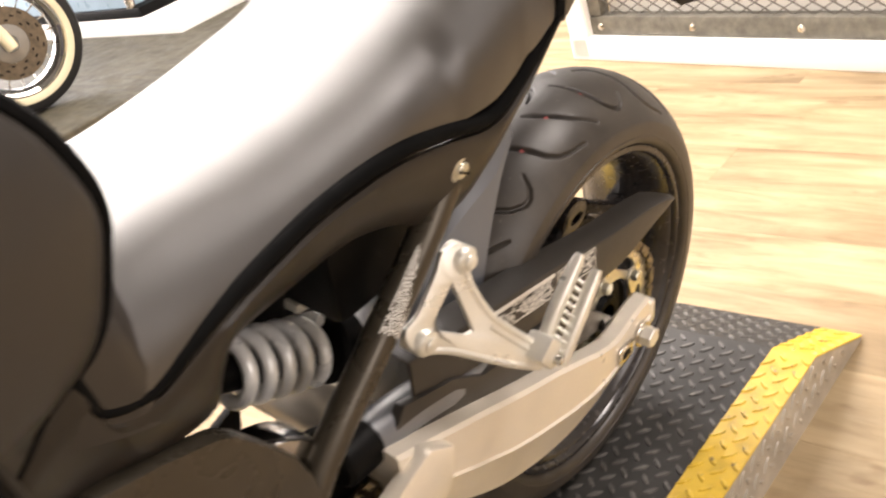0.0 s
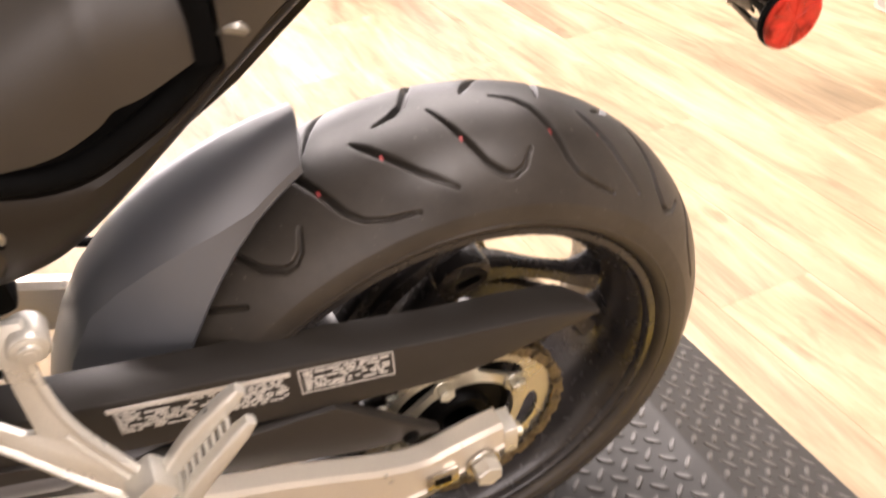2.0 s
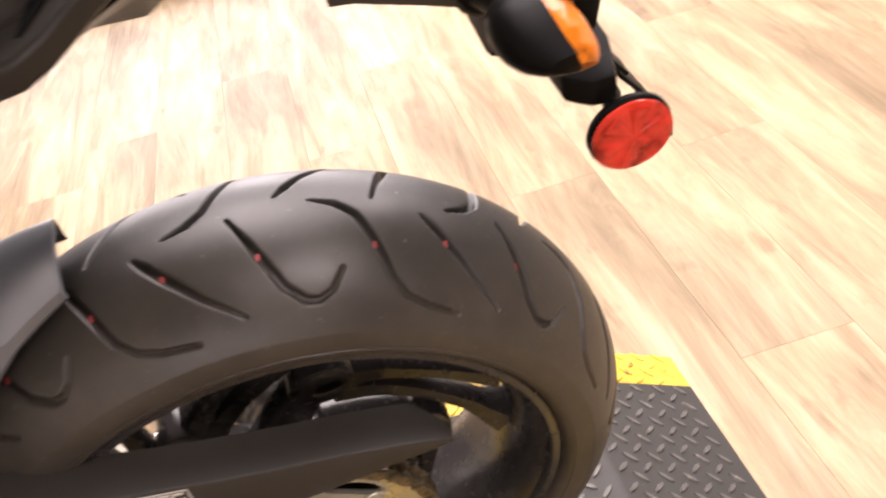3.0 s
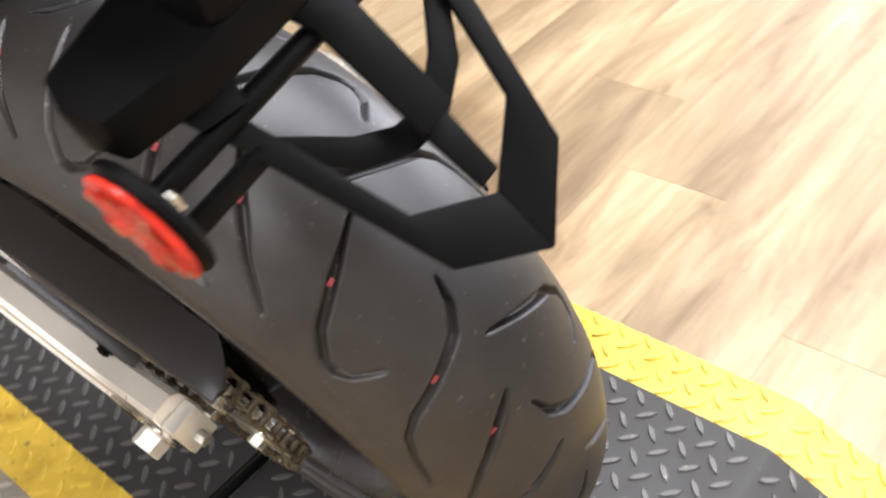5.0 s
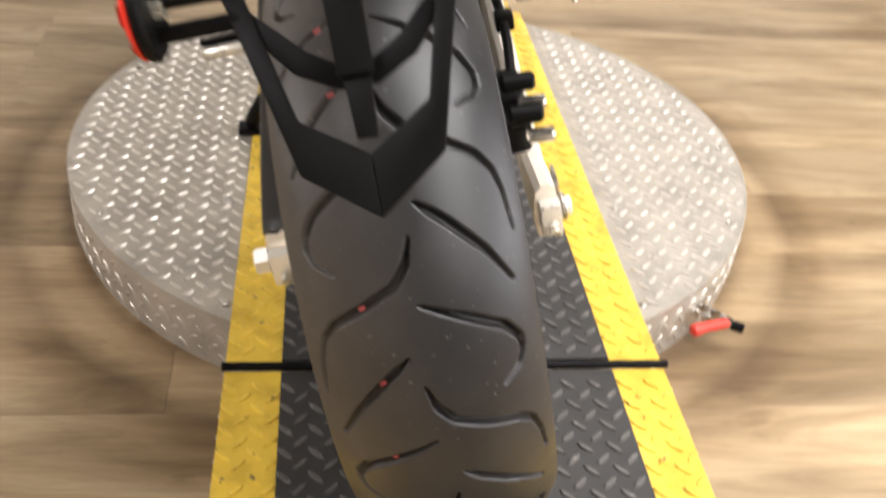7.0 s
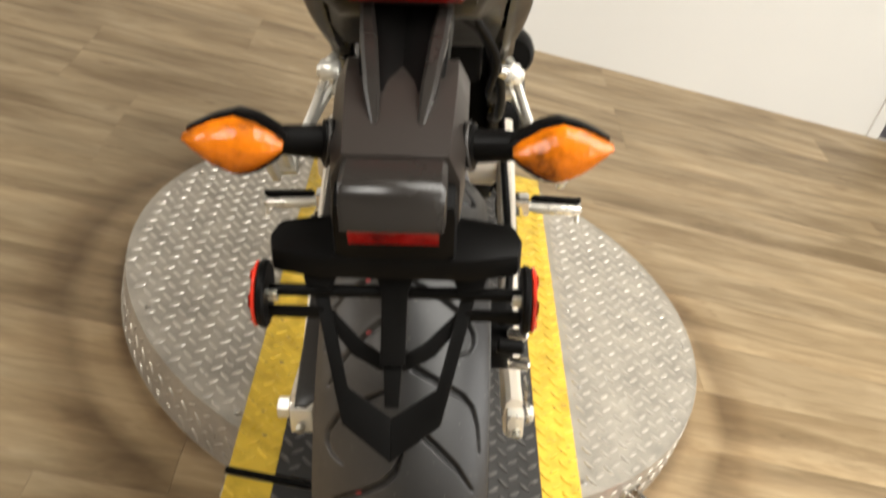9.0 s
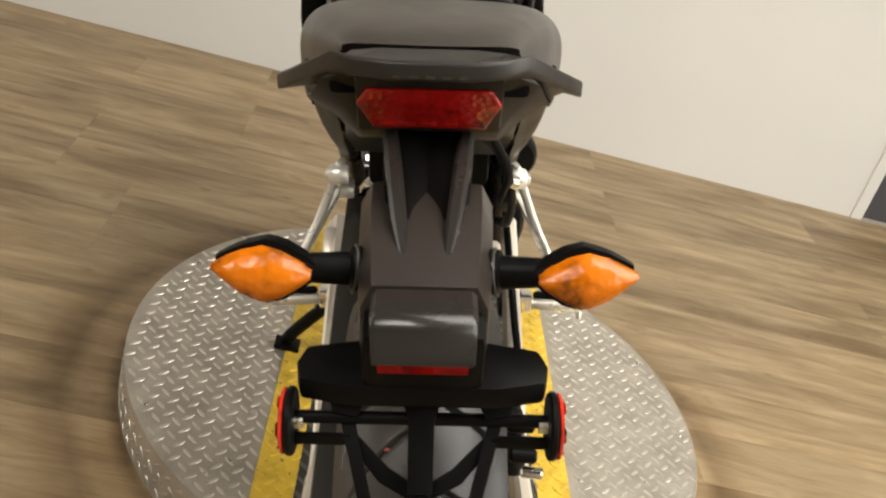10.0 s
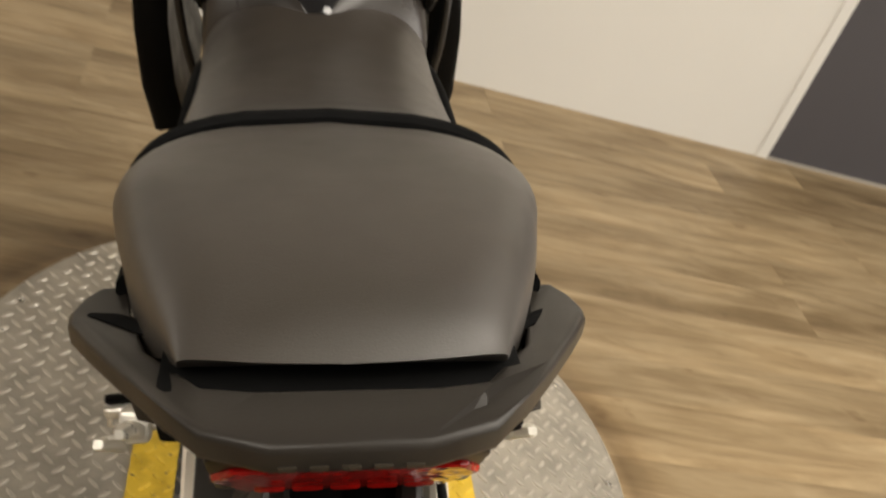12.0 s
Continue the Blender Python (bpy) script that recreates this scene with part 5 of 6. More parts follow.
# side covers below the seat, left and right, with the black gap above them
GAP = [(0.86, 0.735), (0.80, 0.752), (0.757, 0.775), (0.718, 0.800), (0.694, 0.812), (0.688, 0.790), (0.682, 0.768), (0.648, 0.756), (0.606, 0.768), (0.565, 0.780), (0.53, 0.788), (0.48, 0.797), (0.43, 0.800), (0.377, 0.798), (0.318, 0.785), (0.274, 0.772), (0.242, 0.772), (0.209, 0.786), (0.18, 0.803), (0.13, 0.842), (0.09, 0.868), (0.06, 0.884), (0.03, 0.896)]
LOWER = [(0.86, 0.70), (0.80, 0.70), (0.757, 0.70), (0.718, 0.698), (0.694, 0.694), (0.672, 0.688), (0.655, 0.684), (0.637, 0.683), (0.597, 0.684), (0.583, 0.722), (0.566, 0.733), (0.52, 0.736), (0.46, 0.738), (0.42, 0.733), (0.375, 0.716), (0.335, 0.688), (0.29, 0.690), (0.255, 0.708), (0.21, 0.742), (0.14, 0.798), (0.095, 0.832), (0.062, 0.856), (0.03, 0.876)]
gap_line, low_line = smooth_path([(0, y, z) for y, z in GAP], 4), smooth_path([(0, y, z) for y, z in LOWER], 4)


def cover_x(y, k):
    """How far out the cover stands; k = 0 at its upper edge, 1 at its lower."""
    base = 0.136 if y > 0.1 else 0.136 - (0.1 - y) * 0.10
    return base - 0.006 * k - 0.016 * k * k


for sx in (-1, 1):
    secs, trim, back, wide = [], [], [], []
    for a, b in zip(gap_line, low_line):
        outer, inner, drop = [], [], float(np.interp(a.y, (0.38, 0.48), (0.010, 0.007)))
        for k in (0.0, 0.08, 0.3, 0.6, 0.92, 1.0):
            y, z = a.y + (b.y - a.y) * k, a.z - drop + (b.z - a.z + drop) * k
            lip = 0.003 if k in (0.0, 1.0) else 0.0
            outer.append((sx * (cover_x(y, k) - lip), y, z))
            inner.append((sx * (cover_x(y, k) - 0.008), y, z))
        secs.append(outer + inner[::-1])
        trim.append((sx * (cover_x(a.y, 0) - 0.008), a.y, a.z + 0.001))
        back.append((sx * (cover_x(a.y, 0) - 0.026), a.y, a.z + 0.005))
        wide.append(min(float(np.interp(a.y, (0.30, 0.40), (0.021, 0.009))), (a.z - b.z) * 0.45))
    cover = part("side_cover", loft(secs), M["cowl"], bike, "bronze-grey plastic side cover", angle=40)
    part("gap_backing", sweep(back, wide, 10), M["blackgap"], cover, "black panel behind the gap")
    part("gap_trim", sweep(trim, [float(np.interp(p[1], (0.36, 0.46), (0.0092, 0.0072))) for p in trim], 12), M["blackgap"], cover, "black gap under the seat")
    part("cover_screw", bolt((sx * 0.1305, 0.308, 0.741), (sx, 0, -0.22), 0.0085, 0.004, hexed=False), M["zinc"], cover, "plated slotted screw")
    part("screw_slot", block((0.0012, 0.0155, 0.0024), (sx * 0.1356, 0.308, 0.7392), Euler((radians(35), 0, 0)).to_matrix()), M["blackgap"], cover)
    part("luggage_stud", sweep([(sx * (0.116 + d * 0.62), 0.131 + d * 0.25, 0.858 - d * 0.55) for d in (0.0, 0.012, 0.013, 0.017, 0.018, 0.030, 0.031, 0.036, 0.038)], [0.009, 0.009, 0.0105, 0.0105, 0.006, 0.006, 0.0095, 0.0095, 0.0070], 24), M["stud"], cover, "metal luggage stud")

# tail: cowl, grab rail, lamp
def tail_ring(y, w, zt, zb, wb):
    pts = [(-wb, zb), (-w * 0.80, zb + (zt - zb) * 0.45), (-w, zt - 0.012), (-w + 0.012, zt), (w - 0.012, zt), (w, zt - 0.012), (w * 0.80, zb + (zt - zb) * 0.45), (wb, zb)]
    return [(x, y + (zt - z) * 0.75 * max(0.0, -y / 0.14), z) for x, z in pts]


TAIL = [(-0.140, 0.074, 0.956, 0.884, 0.050), (-0.120, 0.096, 0.944, 0.864, 0.062), (-0.06, 0.112, 0.908, 0.850, 0.068), (0.0, 0.124, 0.888, 0.858, 0.072), (0.06, 0.126, 0.872, 0.834, 0.092), (0.14, 0.124, 0.842, 0.778, 0.098), (0.24, 0.120, 0.775, 0.716, 0.094)]
tail = part("tail_cowl", bevelled(loft([tail_ring(*r) for r in TAIL]), 0.004, 2, 25), M["bronze"], bike, "bronze-grey tail cowl", angle=40)
RAIL_OUT = [(0.124, 0.038), (0.140, 0.040), (0.149, 0.028), (0.153, 0.008), (0.150, -0.008), (0.133, -0.042), (0.105, -0.095), (0.084, -0.132), (0.064, -0.154), (0.034, -0.164)]
RAIL_IN = [(0.040, -0.130), (0.064, -0.122), (0.080, -0.092), (0.099, -0.060), (0.118, 0.005)]
outline = [(-x, y) for x, y in RAIL_OUT] + [(x, y) for x, y in RAIL_OUT[::-1]] + [(x, y) for x, y in RAIL_IN[::-1]] + [(-x, y) for x, y in RAIL_IN]


def rail_z(x, y):
    k = min(1.0, max(0.0, (0.03 - y) / 0.16))
    return 0.892 + 0.074 * k ** 1.25 - 0.10 * max(0.0, abs(x) - 0.128)


rail = part("grab_rail", plate(outline, lambda u, v, h: (u, v, rail_z(u, v) - 0.017 + h), 0.017, 0.004, segments=3), M["rail"], bike, "satin grey wrap-round grab rail", angle=45)
for sx in (-1, 1):
    crease = [(sx * u, v, rail_z(u, v) + 0.0006) for u, v in ((0.097, -0.040), (0.103, -0.029), (0.113, -0.017), (0.126, -0.006), (0.140, 0.003))]
    part("grip_recess", sweep(crease, [0.002, 0.0045, 0.0058, 0.0050, 0.002], 10, flat=0.4), M["blackgap"], rail, "dark recess of the grip")
letters = bmesh.new()
for k in range(5):
    block((0.0080, 0.0016, 0.0030), (-0.027 + 0.0135 * k, -0.1642, 0.9535), bevel=0.0004, bm=letters)
part("maker_mark", letters, M["frame"], tail, "small row of pale plain bars", smooth=False)
hexa = [(-0.063, 0.922), (-0.053, 0.9385), (0.053, 0.9385), (0.063, 0.922), (0.050, 0.893), (-0.050, 0.893)]
part("light_surround", block((0.126, 0.03, 0.072), (0, -0.1240, 0.926), Euler((radians(31), 0, 0)).to_matrix(), bevel=0.004), M["bronze"], tail, "bronze-grey surround of the tail light", angle=40)
tail_light = part("tail_light", plate(hexa, lambda u, v, h: (u, -0.131 - h + (0.9385 - v) * 0.62, v), 0.022, 0.004, segments=3), M["tail"], bike, "dark red hexagonal tail light", angle=40)
for k in range(5):
    part("reflector_cell", block((0.016, 0.006, 0.010), (-0.036 + 0.018 * k, -0.1272, 0.9025), bevel=0.003), M["tail"], tail_light)

# licence plate hanger: ribbed neck, hump and lamp box
neck = [[(x, y, z + dz) for x, dz in ((-w, -t), (-w, 0), (-w * 0.45, 0.004), (0, -0.004), (w * 0.45, 0.004), (w, 0), (w, -t))] for y, z, w, t in ((-0.07, 0.884, 0.043, 0.03), (-0.12, 0.872, 0.040, 0.03), (-0.17, 0.852, 0.037, 0.03), (-0.21, 0.838, 0.032, 0.028), (-0.235, 0.832, 0.02, 0.02))]
hanger = part("plate_hanger", loft(neck), M["black"], bike, "dark plastic licence plate hanger", angle=40)
for sx in (-1, 1):
    part("neck_rib", sweep([(sx * 0.036, -0.09, 0.886), (sx * 0.030, -0.15, 0.868), (sx * 0.023, -0.21, 0.846), (sx * 0.017, -0.255, 0.828)], [0.006, 0.008, 0.007, 0.002], 8, power=3), M["lampbox"], hanger)
hump_rows = [(-0.135, 0.846, 0.044, 0.054, 0.030), (-0.15, 0.852, 0.048, 0.058, 0.036), (-0.19, 0.847, 0.047, 0.057, 0.046), (-0.24, 0.836, 0.044, 0.055, 0.056), (-0.278, 0.828, 0.0415, 0.051, 0.060), (-0.2835, 0.8265, 0.041, 0.050, 0.058)]
hump = [[(-wb, y, z - t), (-wb, y, z - 0.02), (-w, y, z), (w, y, z), (wb, y, z - 0.02), (wb, y, z - t)] for y, z, w, wb, t in hump_rows]
part("hump", bevelled(loft(hump), 0.004, 2, 25), M["hump"], hanger, "satin grey hanger hump", angle=40)
lamp_rows = [(-0.2835, 0.822, 0.0400, 0.052), (-0.287, 0.826, 0.0405, 0.050), (-0.322, 0.8285, 0.0402, 0.036), (-0.331, 0.8255, 0.0395, 0.033), (-0.336, 0.819, 0.0390, 0.026), (-0.3425, 0.801, 0.0375, 0.007)]
lampbox = [[(-w, y, z - t), (-w, y, z - 0.004), (-w + 0.004, y, z), (w - 0.004, y, z), (w, y, z - 0.004), (w, y, z - t)] for y, z, w, t in lamp_rows]
part("lamp_box", loft(lampbox), M["lampbox"], hanger, "satin grey plate lamp box", angle=35)
part("plate_lamp", loft([[(x, -0.3230, 0.7900), (x, -0.3220, 0.7860), (x, -0.3110, 0.7640), (x, -0.3010, 0.7640), (x, -0.3010, 0.7900)] for x in (-0.035, 0.035)]), M["tail"], hanger, "slanted red plate lamp lens", angle=30)
part("hanger_core", block((0.098, 0.075, 0.075), (0, -0.268, 0.770), Euler((radians(12), 0, 0)).to_matrix(), bevel=0.01), M["black"], hanger, angle=40)
wing = [(-0.103, -0.262), (-0.096, -0.246), (-0.055, -0.242), (0.055, -0.242), (0.096, -0.246), (0.103, -0.262), (0.099, -0.280), (0.06, -0.290), (-0.06, -0.290), (-0.099, -0.280)]
part("backing_wing", plate(wing, lambda u, v, h: (u, v - 0.012, 0.733 + (v + 0.26) * 0.25 + h - (abs(u) / 0.11) ** 2 * 0.006), 0.021, 0.004), M["black"], hanger, "black plate backing wing", angle=40)

# plate bracket: a cross bar with reflectors and a pierced V-shaped plate
O = Vector((0, -0.294, 0.707))
down = Vector((0, -0.083, -0.108)).normalized()
face = Vector((1, 0, 0)).cross(down)


def on_plate(u, v, h):
    return O + Vector((u, 0, 0)) + down * v + face * h


bracket = part("plate_bracket", rod((-0.108, -0.294, 0.707), (0.108, -0.294, 0.707), 0.0055, 12), M["black"], bike, "bare black licence plate bracket with red side reflectors", angle=40)
TH = 0.0035
for sx in (-1, 1):
    arm = [(sx * 0.066, 0.004), (sx * 0.054, 0.004), (sx * 0.036, 0.078), (sx * 0.0, 0.102), (sx * 0.0, 0.138), (sx * 0.040, 0.108)]
    part("v_arm", plate(arm, on_plate, TH, 0.001), M["black"], bracket, angle=40)
    br = [(sx * 0.060, 0.006), (sx * 0.052, 0.030), (sx * 0.034, 0.052), (sx * 0.012, 0.064), (sx * 0.0002, 0.065), (sx * 0.0002, 0.051), (sx * 0.010, 0.050), (sx * 0.026, 0.040), (sx * 0.042, 0.024)]
    part("brace", plate(br, lambda u, v, h: on_plate(u, v, h + 0.0042), TH, 0.001), M["black"], bracket, angle=40)
    part("lower_bar", block((0.055, 0.006, 0.010), (sx * 0.085, -0.302, 0.691), bevel=0.002), M["black"], bracket, angle=40)
    part("reflector_mount", rod((sx * 0.103, -0.296, 0.704), (sx * 0.110, -0.296, 0.704), 0.0285, 40, bevel=0.002), M["black"], bracket, "black reflector cup")
    reflector = part("side_reflector", rod((sx * 0.110, -0.296, 0.704), (sx * 0.1140, -0.296, 0.704), 0.0272, 40, bevel=0.002), M["reflector"], bracket, "round red side reflector")
    fan = bmesh.new()
    hubv = fan.verts.new((sx * 0.1142, -0.296, 0.704))
    ringv = [fan.verts.new((sx * (0.1158 if k // 4 % 2 else 0.1141), -0.296 + 0.0235 * math.cos(2 * math.pi * k / 48), 0.704 + 0.0235 * math.sin(2 * math.pi * k / 48))) for k in range(48)]
    for k in range(48):
        fan.faces.new((hubv, ringv[k], ringv[(k + 1) % 48]))
    part("prism_face", fan, M["reflector"], reflector, smooth=False)
    part("mount_nut", rod((sx * 0.096, -0.296, 0.704), (sx * 0.103, -0.296, 0.704), 0.007, 6), M["zinc"], bracket)
flap = [(-0.084, -0.040), (0.084, -0.040), (0.072, -0.004), (0.052, 0.0), (0.046, -0.014), (0.017, -0.016), (0.011, 0.0), (0.010, 0.060), (-0.010, 0.060), (-0.011, 0.0), (-0.017, -0.016), (-0.046, -0.014), (-0.052, 0.0), (-0.072, -0.004)]
part("backing_flap", plate(flap, lambda u, v, h: on_plate(u, v, h - 0.009), TH, 0.001), M["black"], bracket, "black mounting flap with two arches", angle=40)
part("centre_bar", plate([(-0.008, 0.056), (0.008, 0.056), (0.006, 0.094), (-0.006, 0.094)], lambda u, v, h: on_plate(u, v, h - 0.0042), TH, 0.001), M["black"], bracket, angle=40)
for sx in (-1, 1):
    part("bracket_bolt", bolt(on_plate(sx * 0.029, 0.098, TH), face, 0.003, 0.002, hexed=False), M["steel"], bracket)

# turn signals: leaf-shaped amber lenses in black shells
for sx in (-1, 1):
    secs, shell = [], []
    for k in range(11):
        t = k / 10.0
        x = 0.092 + 0.080 * t
        h = float(np.interp(t, (0.0, 0.1, 0.32, 0.5, 0.72, 0.9, 1.0), (0.003, 0.0095, 0.0195, 0.0225, 0.0165, 0.0075, 0.0020)))
        zc = 0.8135 + 0.006 * t - 0.004 * math.sin(math.pi * t)
        yc = -0.240 - 0.0 * t
        d = 0.016 * math.sin(math.pi * min(1, 0.08 + 0.86 * t)) ** 0.6 + 0.002
        secs.append([(sx * x, yc - d * math.sin(a) - 0.004 + 0.25 * h * math.cos(a), zc + h * math.cos(a)) for a in [math.pi * i / 10 for i in range(11)]] )
        shell.append([(sx * (x - 0.003), yc + 1.9 * d * math.sin(a) - 0.003 + 0.30 * h * math.cos(a), zc + 0.001 + (h + 0.0035) * math.cos(a)) for a in [math.pi * i / 10 for i in range(11)]])
    signal = part("turn_signal", sweep([(sx * 0.044, -0.222, 0.806), (sx * 0.062, -0.226, 0.808), (sx * 0.064, -0.226, 0.808), (sx * 0.100, -0.234, 0.813)], [0.020, 0.019, 0.0145, 0.012], 16), M["black"], bike, "amber turn signal on a black stalk", angle=45)
    part("shell", loft(shell), M["black"], signal, "black signal shell", angle=50)
    part("lens", loft(secs), M["amber"], signal, "amber lens", angle=50)
    part("stalk_ring", rod((sx * 0.0575, -0.225, 0.807), (sx * 0.0605, -0.2255, 0.8075), 0.021, 24, bevel=0.001), M["satin"], signal)

# tank, side panels, shrouds
def tank_ring(y, w, zt, zb):
    """A slice of the tank: a flat-topped spine with a chamfer on each side over hollow flanks."""
    half = [(1.0, 0.0), (1.0, 0.30), (0.93, 0.52), (0.80, 0.72), (0.66, 0.88), (0.56, 0.965), (0.46, 0.992), (0.30, 1.0)]
    line = [(-a, b) for a, b in half] + [(0.0, 1.004)] + half[::-1]
    return [(a * w, y, zb + (zt - zb) * b) for a, b in line]


TANK = [(0.568, 0.016, 0.836, 0.76), (0.580, 0.036, 0.846, 0.75), (0.600, 0.068, 0.856, 0.74), (0.622, 0.106, 0.868, 0.73), (0.645, 0.131, 0.886, 0.73), (0.672, 0.134, 0.928, 0.74), (0.71, 0.132, 0.985, 0.76), (0.77, 0.120, 1.014, 0.79), (0.85, 0.136, 1.030, 0.80), (0.95, 0.140, 1.030, 0.80), (1.04, 0.125, 1.000, 0.80), (1.08, 0.08, 0.95, 0.80)]
tank = part("fuel_tank", loft([tank_ring(*r) for r in interp_rows(TANK)]), M["flank"], bike, "dark satin fuel tank with a gloss black spine", angle=38)
spine = [[(u * w * 0.50, y - (0.003 if y < 0.575 else 0.0), zt + 0.0045 - 0.030 * abs(u) ** 5 * min(1.0, w / 0.08)) for u in (-1, -0.9, -0.7, -0.35, 0, 0.35, 0.7, 0.9, 1)] + [(w * 0.48, y, zt - 0.035), (-w * 0.48, y, zt - 0.035)] for y, w, zt, _ in interp_rows(TANK)[3:-6]]
part("tank_spine", loft(spine), M["gloss"], tank, "gloss black spine of the tank", angle=50)
KNEE = [(0.998, 0.690, 0.112), (0.995, 0.676, 0.126), (0.985, 0.666, 0.134), (0.962, 0.652, 0.139), (0.933, 0.642, 0.141), (0.914, 0.638, 0.142), (0.895, 0.639, 0.142), (0.875, 0.646, 0.142), (0.841, 0.661, 0.143), (0.820, 0.680, 0.143), (0.807, 0.716, 0.145), (0.790, 0.740, 0.148), (0.777, 0.760, 0.150)]
for sx in (-1, 1):
    secs, seam = [], []
    for z, yb, x in smooth_path(KNEE, 3):
        secs.append([(sx * (x - 0.030), yb + 0.014, z), (sx * (x - 0.007), yb + 0.002, z), (sx * (x - 0.001), yb + 0.003, z), (sx * (x + 0.004), yb + 0.010, z), (sx * (x + 0.013), yb + 0.04, z), (sx * (x + 0.030), yb + 0.12, z), (sx * (x + 0.036), yb + 0.30, z), (sx * (x - 0.03), yb + 0.30, z)])
        if z < 0.99:
            seam.append((sx * (x - 0.0085), yb - 0.001, z))
    panel = part("tank_side_panel", loft(secs), M["knee"], bike, "satin grey tank side panel", angle=60)
    part("panel_seam", sweep(seam, 0.0068, 8), M["blackgap"], panel, "black seam along the panel's rear edge")
    secs = []
    for z, yb, x in ((0.862, 0.790, 0.186), (0.845, 0.772, 0.200), (0.80, 0.768, 0.212), (0.74, 0.770, 0.216), (0.65, 0.780, 0.215), (0.57, 0.80, 0.206)):
        secs.append([(sx * (x - 0.045), yb + 0.012, z), (sx * (x - 0.010), yb + 0.001, z), (sx * (x - 0.002), yb + 0.004, z), (sx * (x + 0.002), yb + 0.03, z), (sx * (x + 0.006), yb + 0.12, z), (sx * x, yb + 0.34, z), (sx * (x - 0.045), yb + 0.34, z)])
    shroud = part("shroud", loft(secs), M["black"], bike, "matt black side shroud", angle=60)
    part("shroud_lip", sweep(smooth_path([(sx * 0.168, 0.770, 0.862), (sx * 0.172, 0.760, 0.80), (sx * 0.166, 0.762, 0.72), (sx * 0.150, 0.775, 0.63)], 5), 0.0055, 10), M["rail"], shroud, "dark satin inner lip of the shroud")
    pivot = [(0.80, 0.722), (0.707, 0.712), (0.66, 0.698), (0.612, 0.679), (0.597, 0.667), (0.575, 0.634), (0.553, 0.598), (0.541, 0.560), (0.535, 0.50), (0.54, 0.40), (0.62, 0.34), (0.78, 0.34), (0.84, 0.5)]
    part("pivot_plate", slab(pivot, sx * 0.112, sx * 0.134, 0.007), M["frame"], bike, "bronze-grey frame pivot plate", angle=40)

# the bodywork ahead of the pillion stands a little to the left of the wheel's plane
for ob in bike.children:
    if ob.name.split(".")[0] == "shroud":
        for v in ob.data.vertices:
            v.co.x -= 0.040 * min(0.45, max(0.0, v.co.y - 0.20))

# engine and its covers, as far as they show
engine = part("engine", block((0.26, 0.42, 0.30), (0.0, 0.82, 0.42), bevel=0.03, segments=3), M["black"], bike, "black engine block", angle=40)
part("clutch_cover", turned([(0.13, 0.0), (0.175, 0.0), (0.175, 0.06), (0.165, 0.085), (0.13, 0.095)], (0, 0.70, 0.43), 48), M["black"], engine, "black engine cover")
part("sprocket_cover_ring", turned([(-0.105, 0.062), (-0.112, 0.064), (-0.112, 0.082), (-0.105, 0.086), (-0.080, 0.086), (-0.080, 0.062)], (0, 0.592, 0.530), 48), M["chrome"], engine, "bright metal ring")
part("pivot_casting", slab([(0.43, 0.34), (0.42, 0.45), (0.44, 0.50), (0.50, 0.525), (0.60, 0.53), (0.62, 0.36), (0.55, 0.30)], -0.050, -0.086, 0.006), M["black"], engine, "black oily pivot casting behind the chain", angle=40)
part("exhaust_silencer", sweep(smooth_path([(0.115, 0.72, 0.42), (0.130, 0.62, 0.55), (0.134, 0.54, 0.60), (0.136, 0.47, 0.612)], 4), [0.03, 0.034, 0.036, 0.037, 0.038, 0.038, 0.038, 0.038, 0.038, 0.038, 0.037, 0.034, 0.028], 24), M["black"], engine, "black engine-side canister", angle=40)
part("canister_cap", rod((0.134, 0.555, 0.592), (0.135, 0.53, 0.600), 0.0390, 24, bevel=0.002), M["chrome"], engine, "chrome band")

# rear brake caliper and hose on the right-hand beam
caliper = part("brake_caliper", block((0.038, 0.080, 0.046), (0.110, 0.035, 0.412), Euler((radians(18), 0, 0)).to_matrix(), bevel=0.010, segments=3), M["black"], bike, "black rear brake caliper", angle=40)
for y, z in ((0.012, 0.432), (-0.03, 0.420)):
    part("caliper_bolt", rod((0.12, y, z), (0.146, y - 0.004, z), 0.0075, 12, bevel=0.002), M["steel"], caliper)
    part("rubber_boot", rod((0.105, y + 0.004, z + 0.022), (0.138, y + 0.004, z + 0.020), 0.0095, 14, bevel=0.003), M["black"], caliper)
part("brake_hose", sweep(smooth_path([(0.122, 0.075, 0.425), (0.128, 0.14, 0.448), (0.126, 0.24, 0.475), (0.120, 0.36, 0.54), (0.115, 0.45, 0.62)], 6), 0.0055, 10), M["black"], caliper, "black brake hose")
part("hose_clip", block((0.02, 0.02, 0.02), (0.13, 0.16, 0.452), bevel=0.003), M["black"], caliper, angle=30)

# hoses and a connector beside the hanger's neck
loom = part("wiring_hose", sweep(smooth_path([(0.050, 0.02, 0.835), (0.078, 0.08, 0.790), (0.100, 0.13, 0.715), (0.104, 0.20, 0.640), (0.100, 0.30, 0.590)], 6), 0.0062, 12), M["black"], bike, "black wiring hose beside the hanger's neck")
part("second_hose", sweep(smooth_path([(0.064, 0.04, 0.825), (0.092, 0.09, 0.760), (0.088, 0.15, 0.690), (0.108, 0.22, 0.655), (0.112, 0.31, 0.640)], 6), 0.0048, 12), M["black"], loom)
part("hose_connector", block((0.016, 0.030, 0.016), (0.098, 0.155, 0.690), Euler((radians(-50), 0, 0)).to_matrix(), bevel=0.003), M["satin"], loom, angle=40)
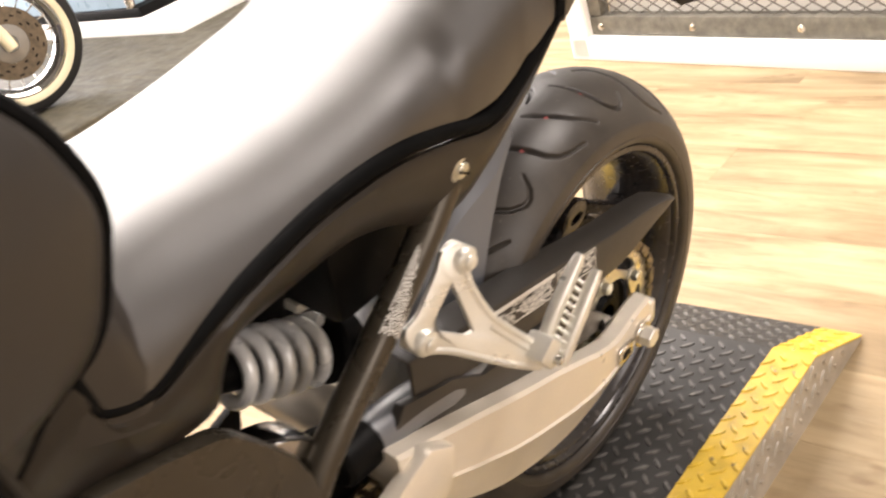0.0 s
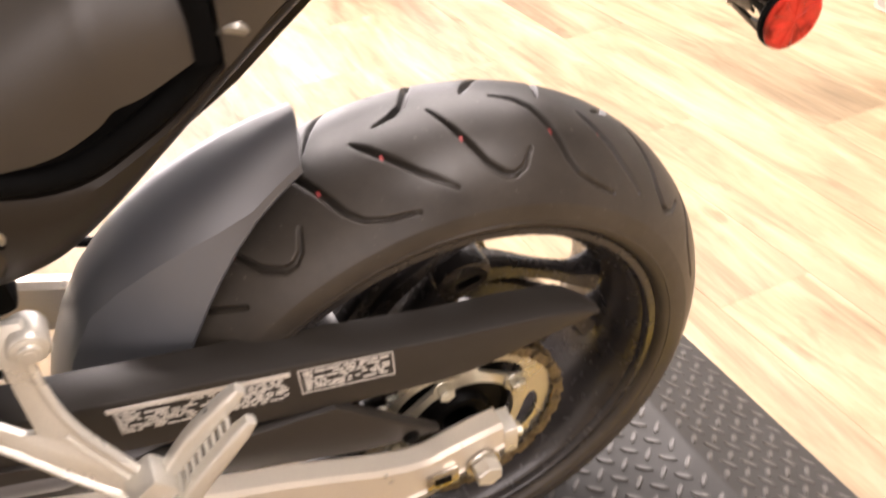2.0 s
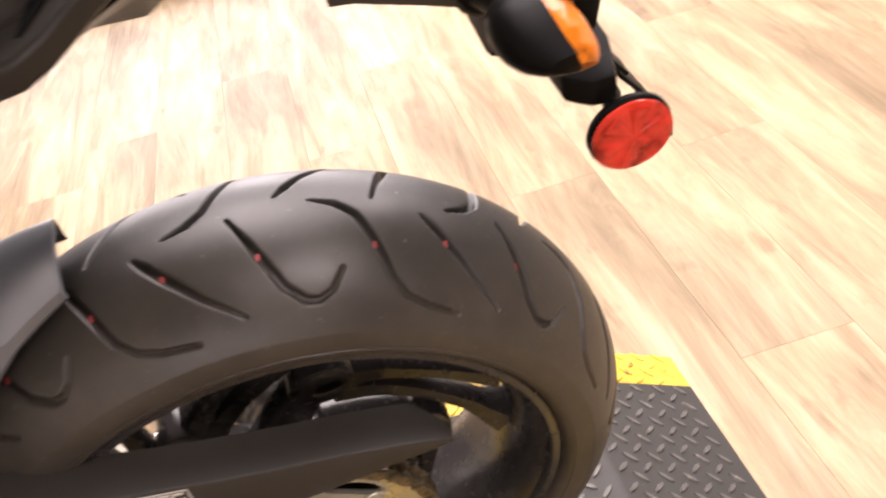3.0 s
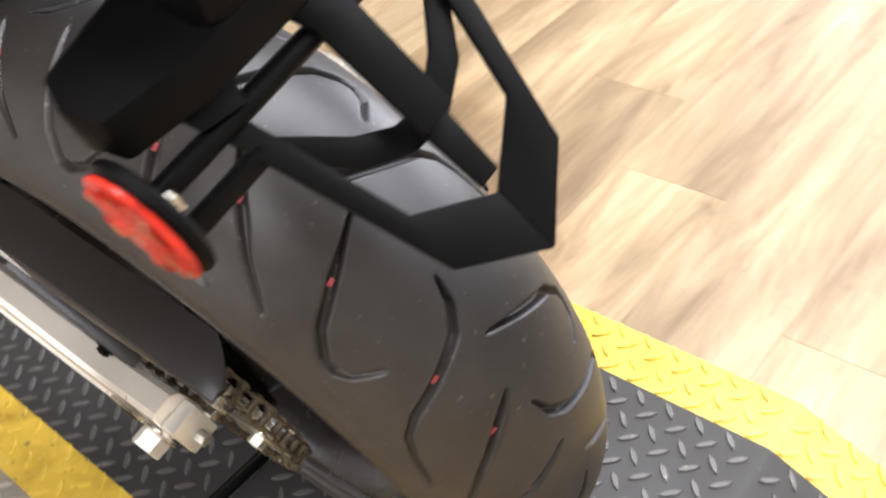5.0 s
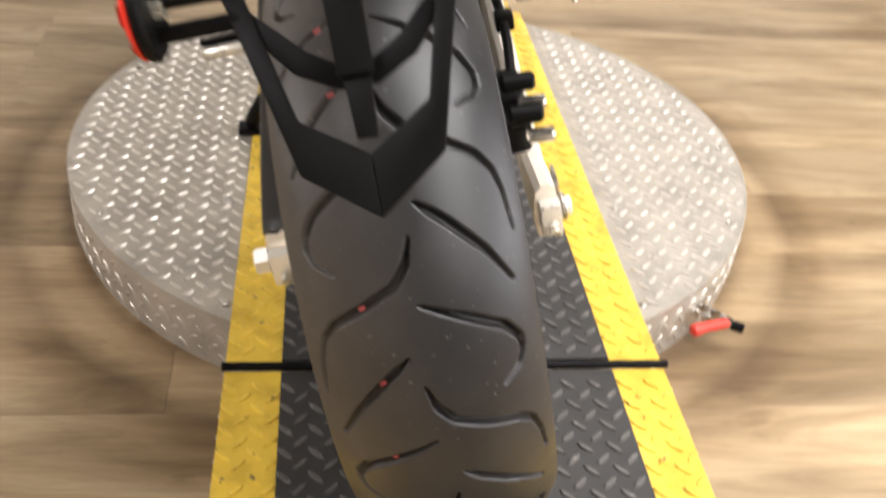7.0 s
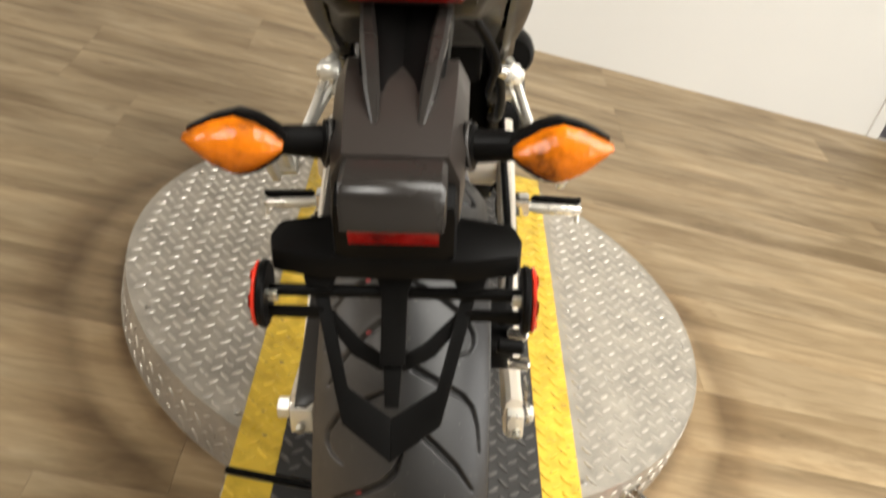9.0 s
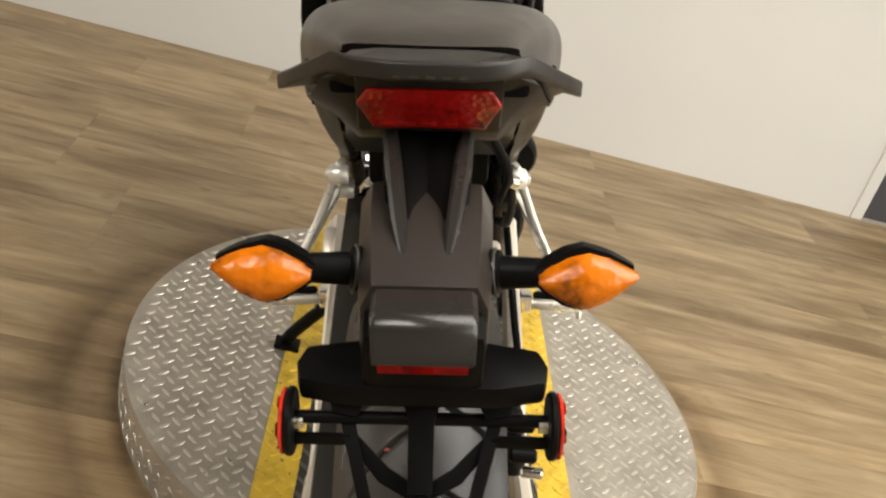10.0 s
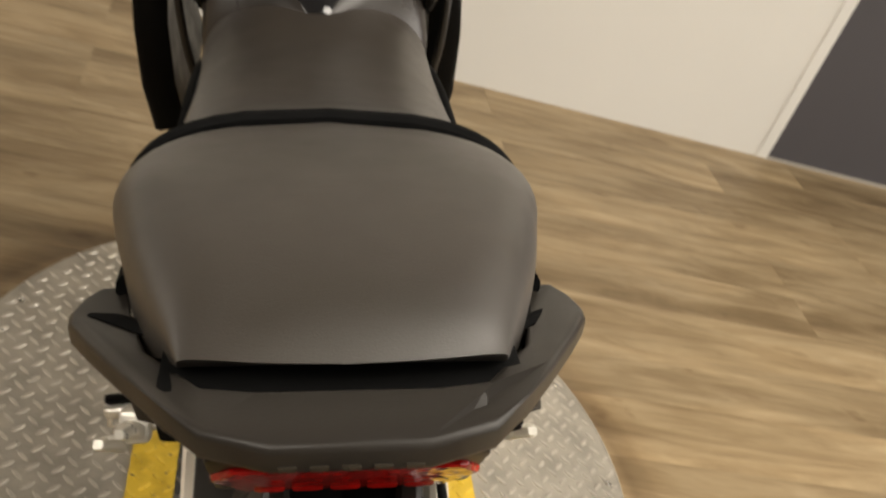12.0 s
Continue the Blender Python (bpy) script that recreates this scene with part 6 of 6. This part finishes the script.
part("hose_clip", rod((0.094, 0.118, 0.735), (0.106, 0.124, 0.729), 0.0085, 14, bevel=0.002), M["steel"], loom, "small bright hose clip")

# dark box between the frame rails
battery_box = part("battery_box", block((0.17, 0.12, 0.16), (0.0, 0.38, 0.71), bevel=0.012), M["black"], bike, angle=40)
# added black sheet: blocks the view past the spring, standing in for shade
part("splash_shield", block((0.008, 0.24, 0.20), (0.060, 0.470, 0.620), bevel=0.002), M["black"], battery_box, "black sheet added behind the spring in place of the dark depth there", angle=40)

# side stand with its foot on the turntable
foot_world = Vector((-0.292, 0.738, 0.0))
inv = bike.matrix_world.inverted()
foot = inv @ (foot_world + Vector((0, 0, 0.010)))
legs = smooth_path([(-0.115, 0.60, 0.34), (-0.145, 0.64, 0.27), (foot.x + 0.012, foot.y - 0.012, foot.z + 0.03), tuple(foot)], 4)
side_stand = part("side_stand", sweep(legs, [0.013] * (len(legs) - 3) + [0.011, 0.010, 0.008], 14), M["black"], bike, "black side stand", angle=45)
pad = block((0.052, 0.040, 0.010), (0, 0, 0), bevel=0.003)
pad.transform(inv @ Matrix.Translation(foot_world + Vector((0, 0, 0.0055))))
part("stand_foot", pad, M["black"], side_stand, angle=40)
part("return_spring", sweep([Vector(legs[0]).lerp(Vector(legs[6]), t) + Vector((-0.012 + 0.006 * math.cos(40 * t), 0, 0.006 * math.sin(40 * t))) for t in [k / 60 for k in range(61)]], 0.0016, 6), M["steel"], side_stand)

# ---- floor planks: shared meshes, tone by object ----
PLANK_W, PLANK_L = 0.19, 1.26
plank_cache = {}


def plank_mesh(length):
    key = round(length, 3)
    if key not in plank_cache:
        bm = block((length - 0.0003, PLANK_W - 0.0003, 0.006), (0, 0, -0.003), bevel=0.0004, segments=1)
        me = bpy.data.meshes.new("plank")
        bm.to_mesh(me)
        bm.free()
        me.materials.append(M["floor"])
        plank_cache[key] = me
    return plank_cache[key]


rng = random.Random(11)
y, made = WY1 - PLANK_W / 2, 0
while y > -3.2:
    x = -2.9 - rng.choice((0.0, 0.42, 0.84, 0.21, 0.63))
    x = max(x, WX0 + 0.01)
    while x < 3.0:
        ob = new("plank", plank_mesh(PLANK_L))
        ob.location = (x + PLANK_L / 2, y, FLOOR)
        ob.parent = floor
        x += PLANK_L
    y -= PLANK_W
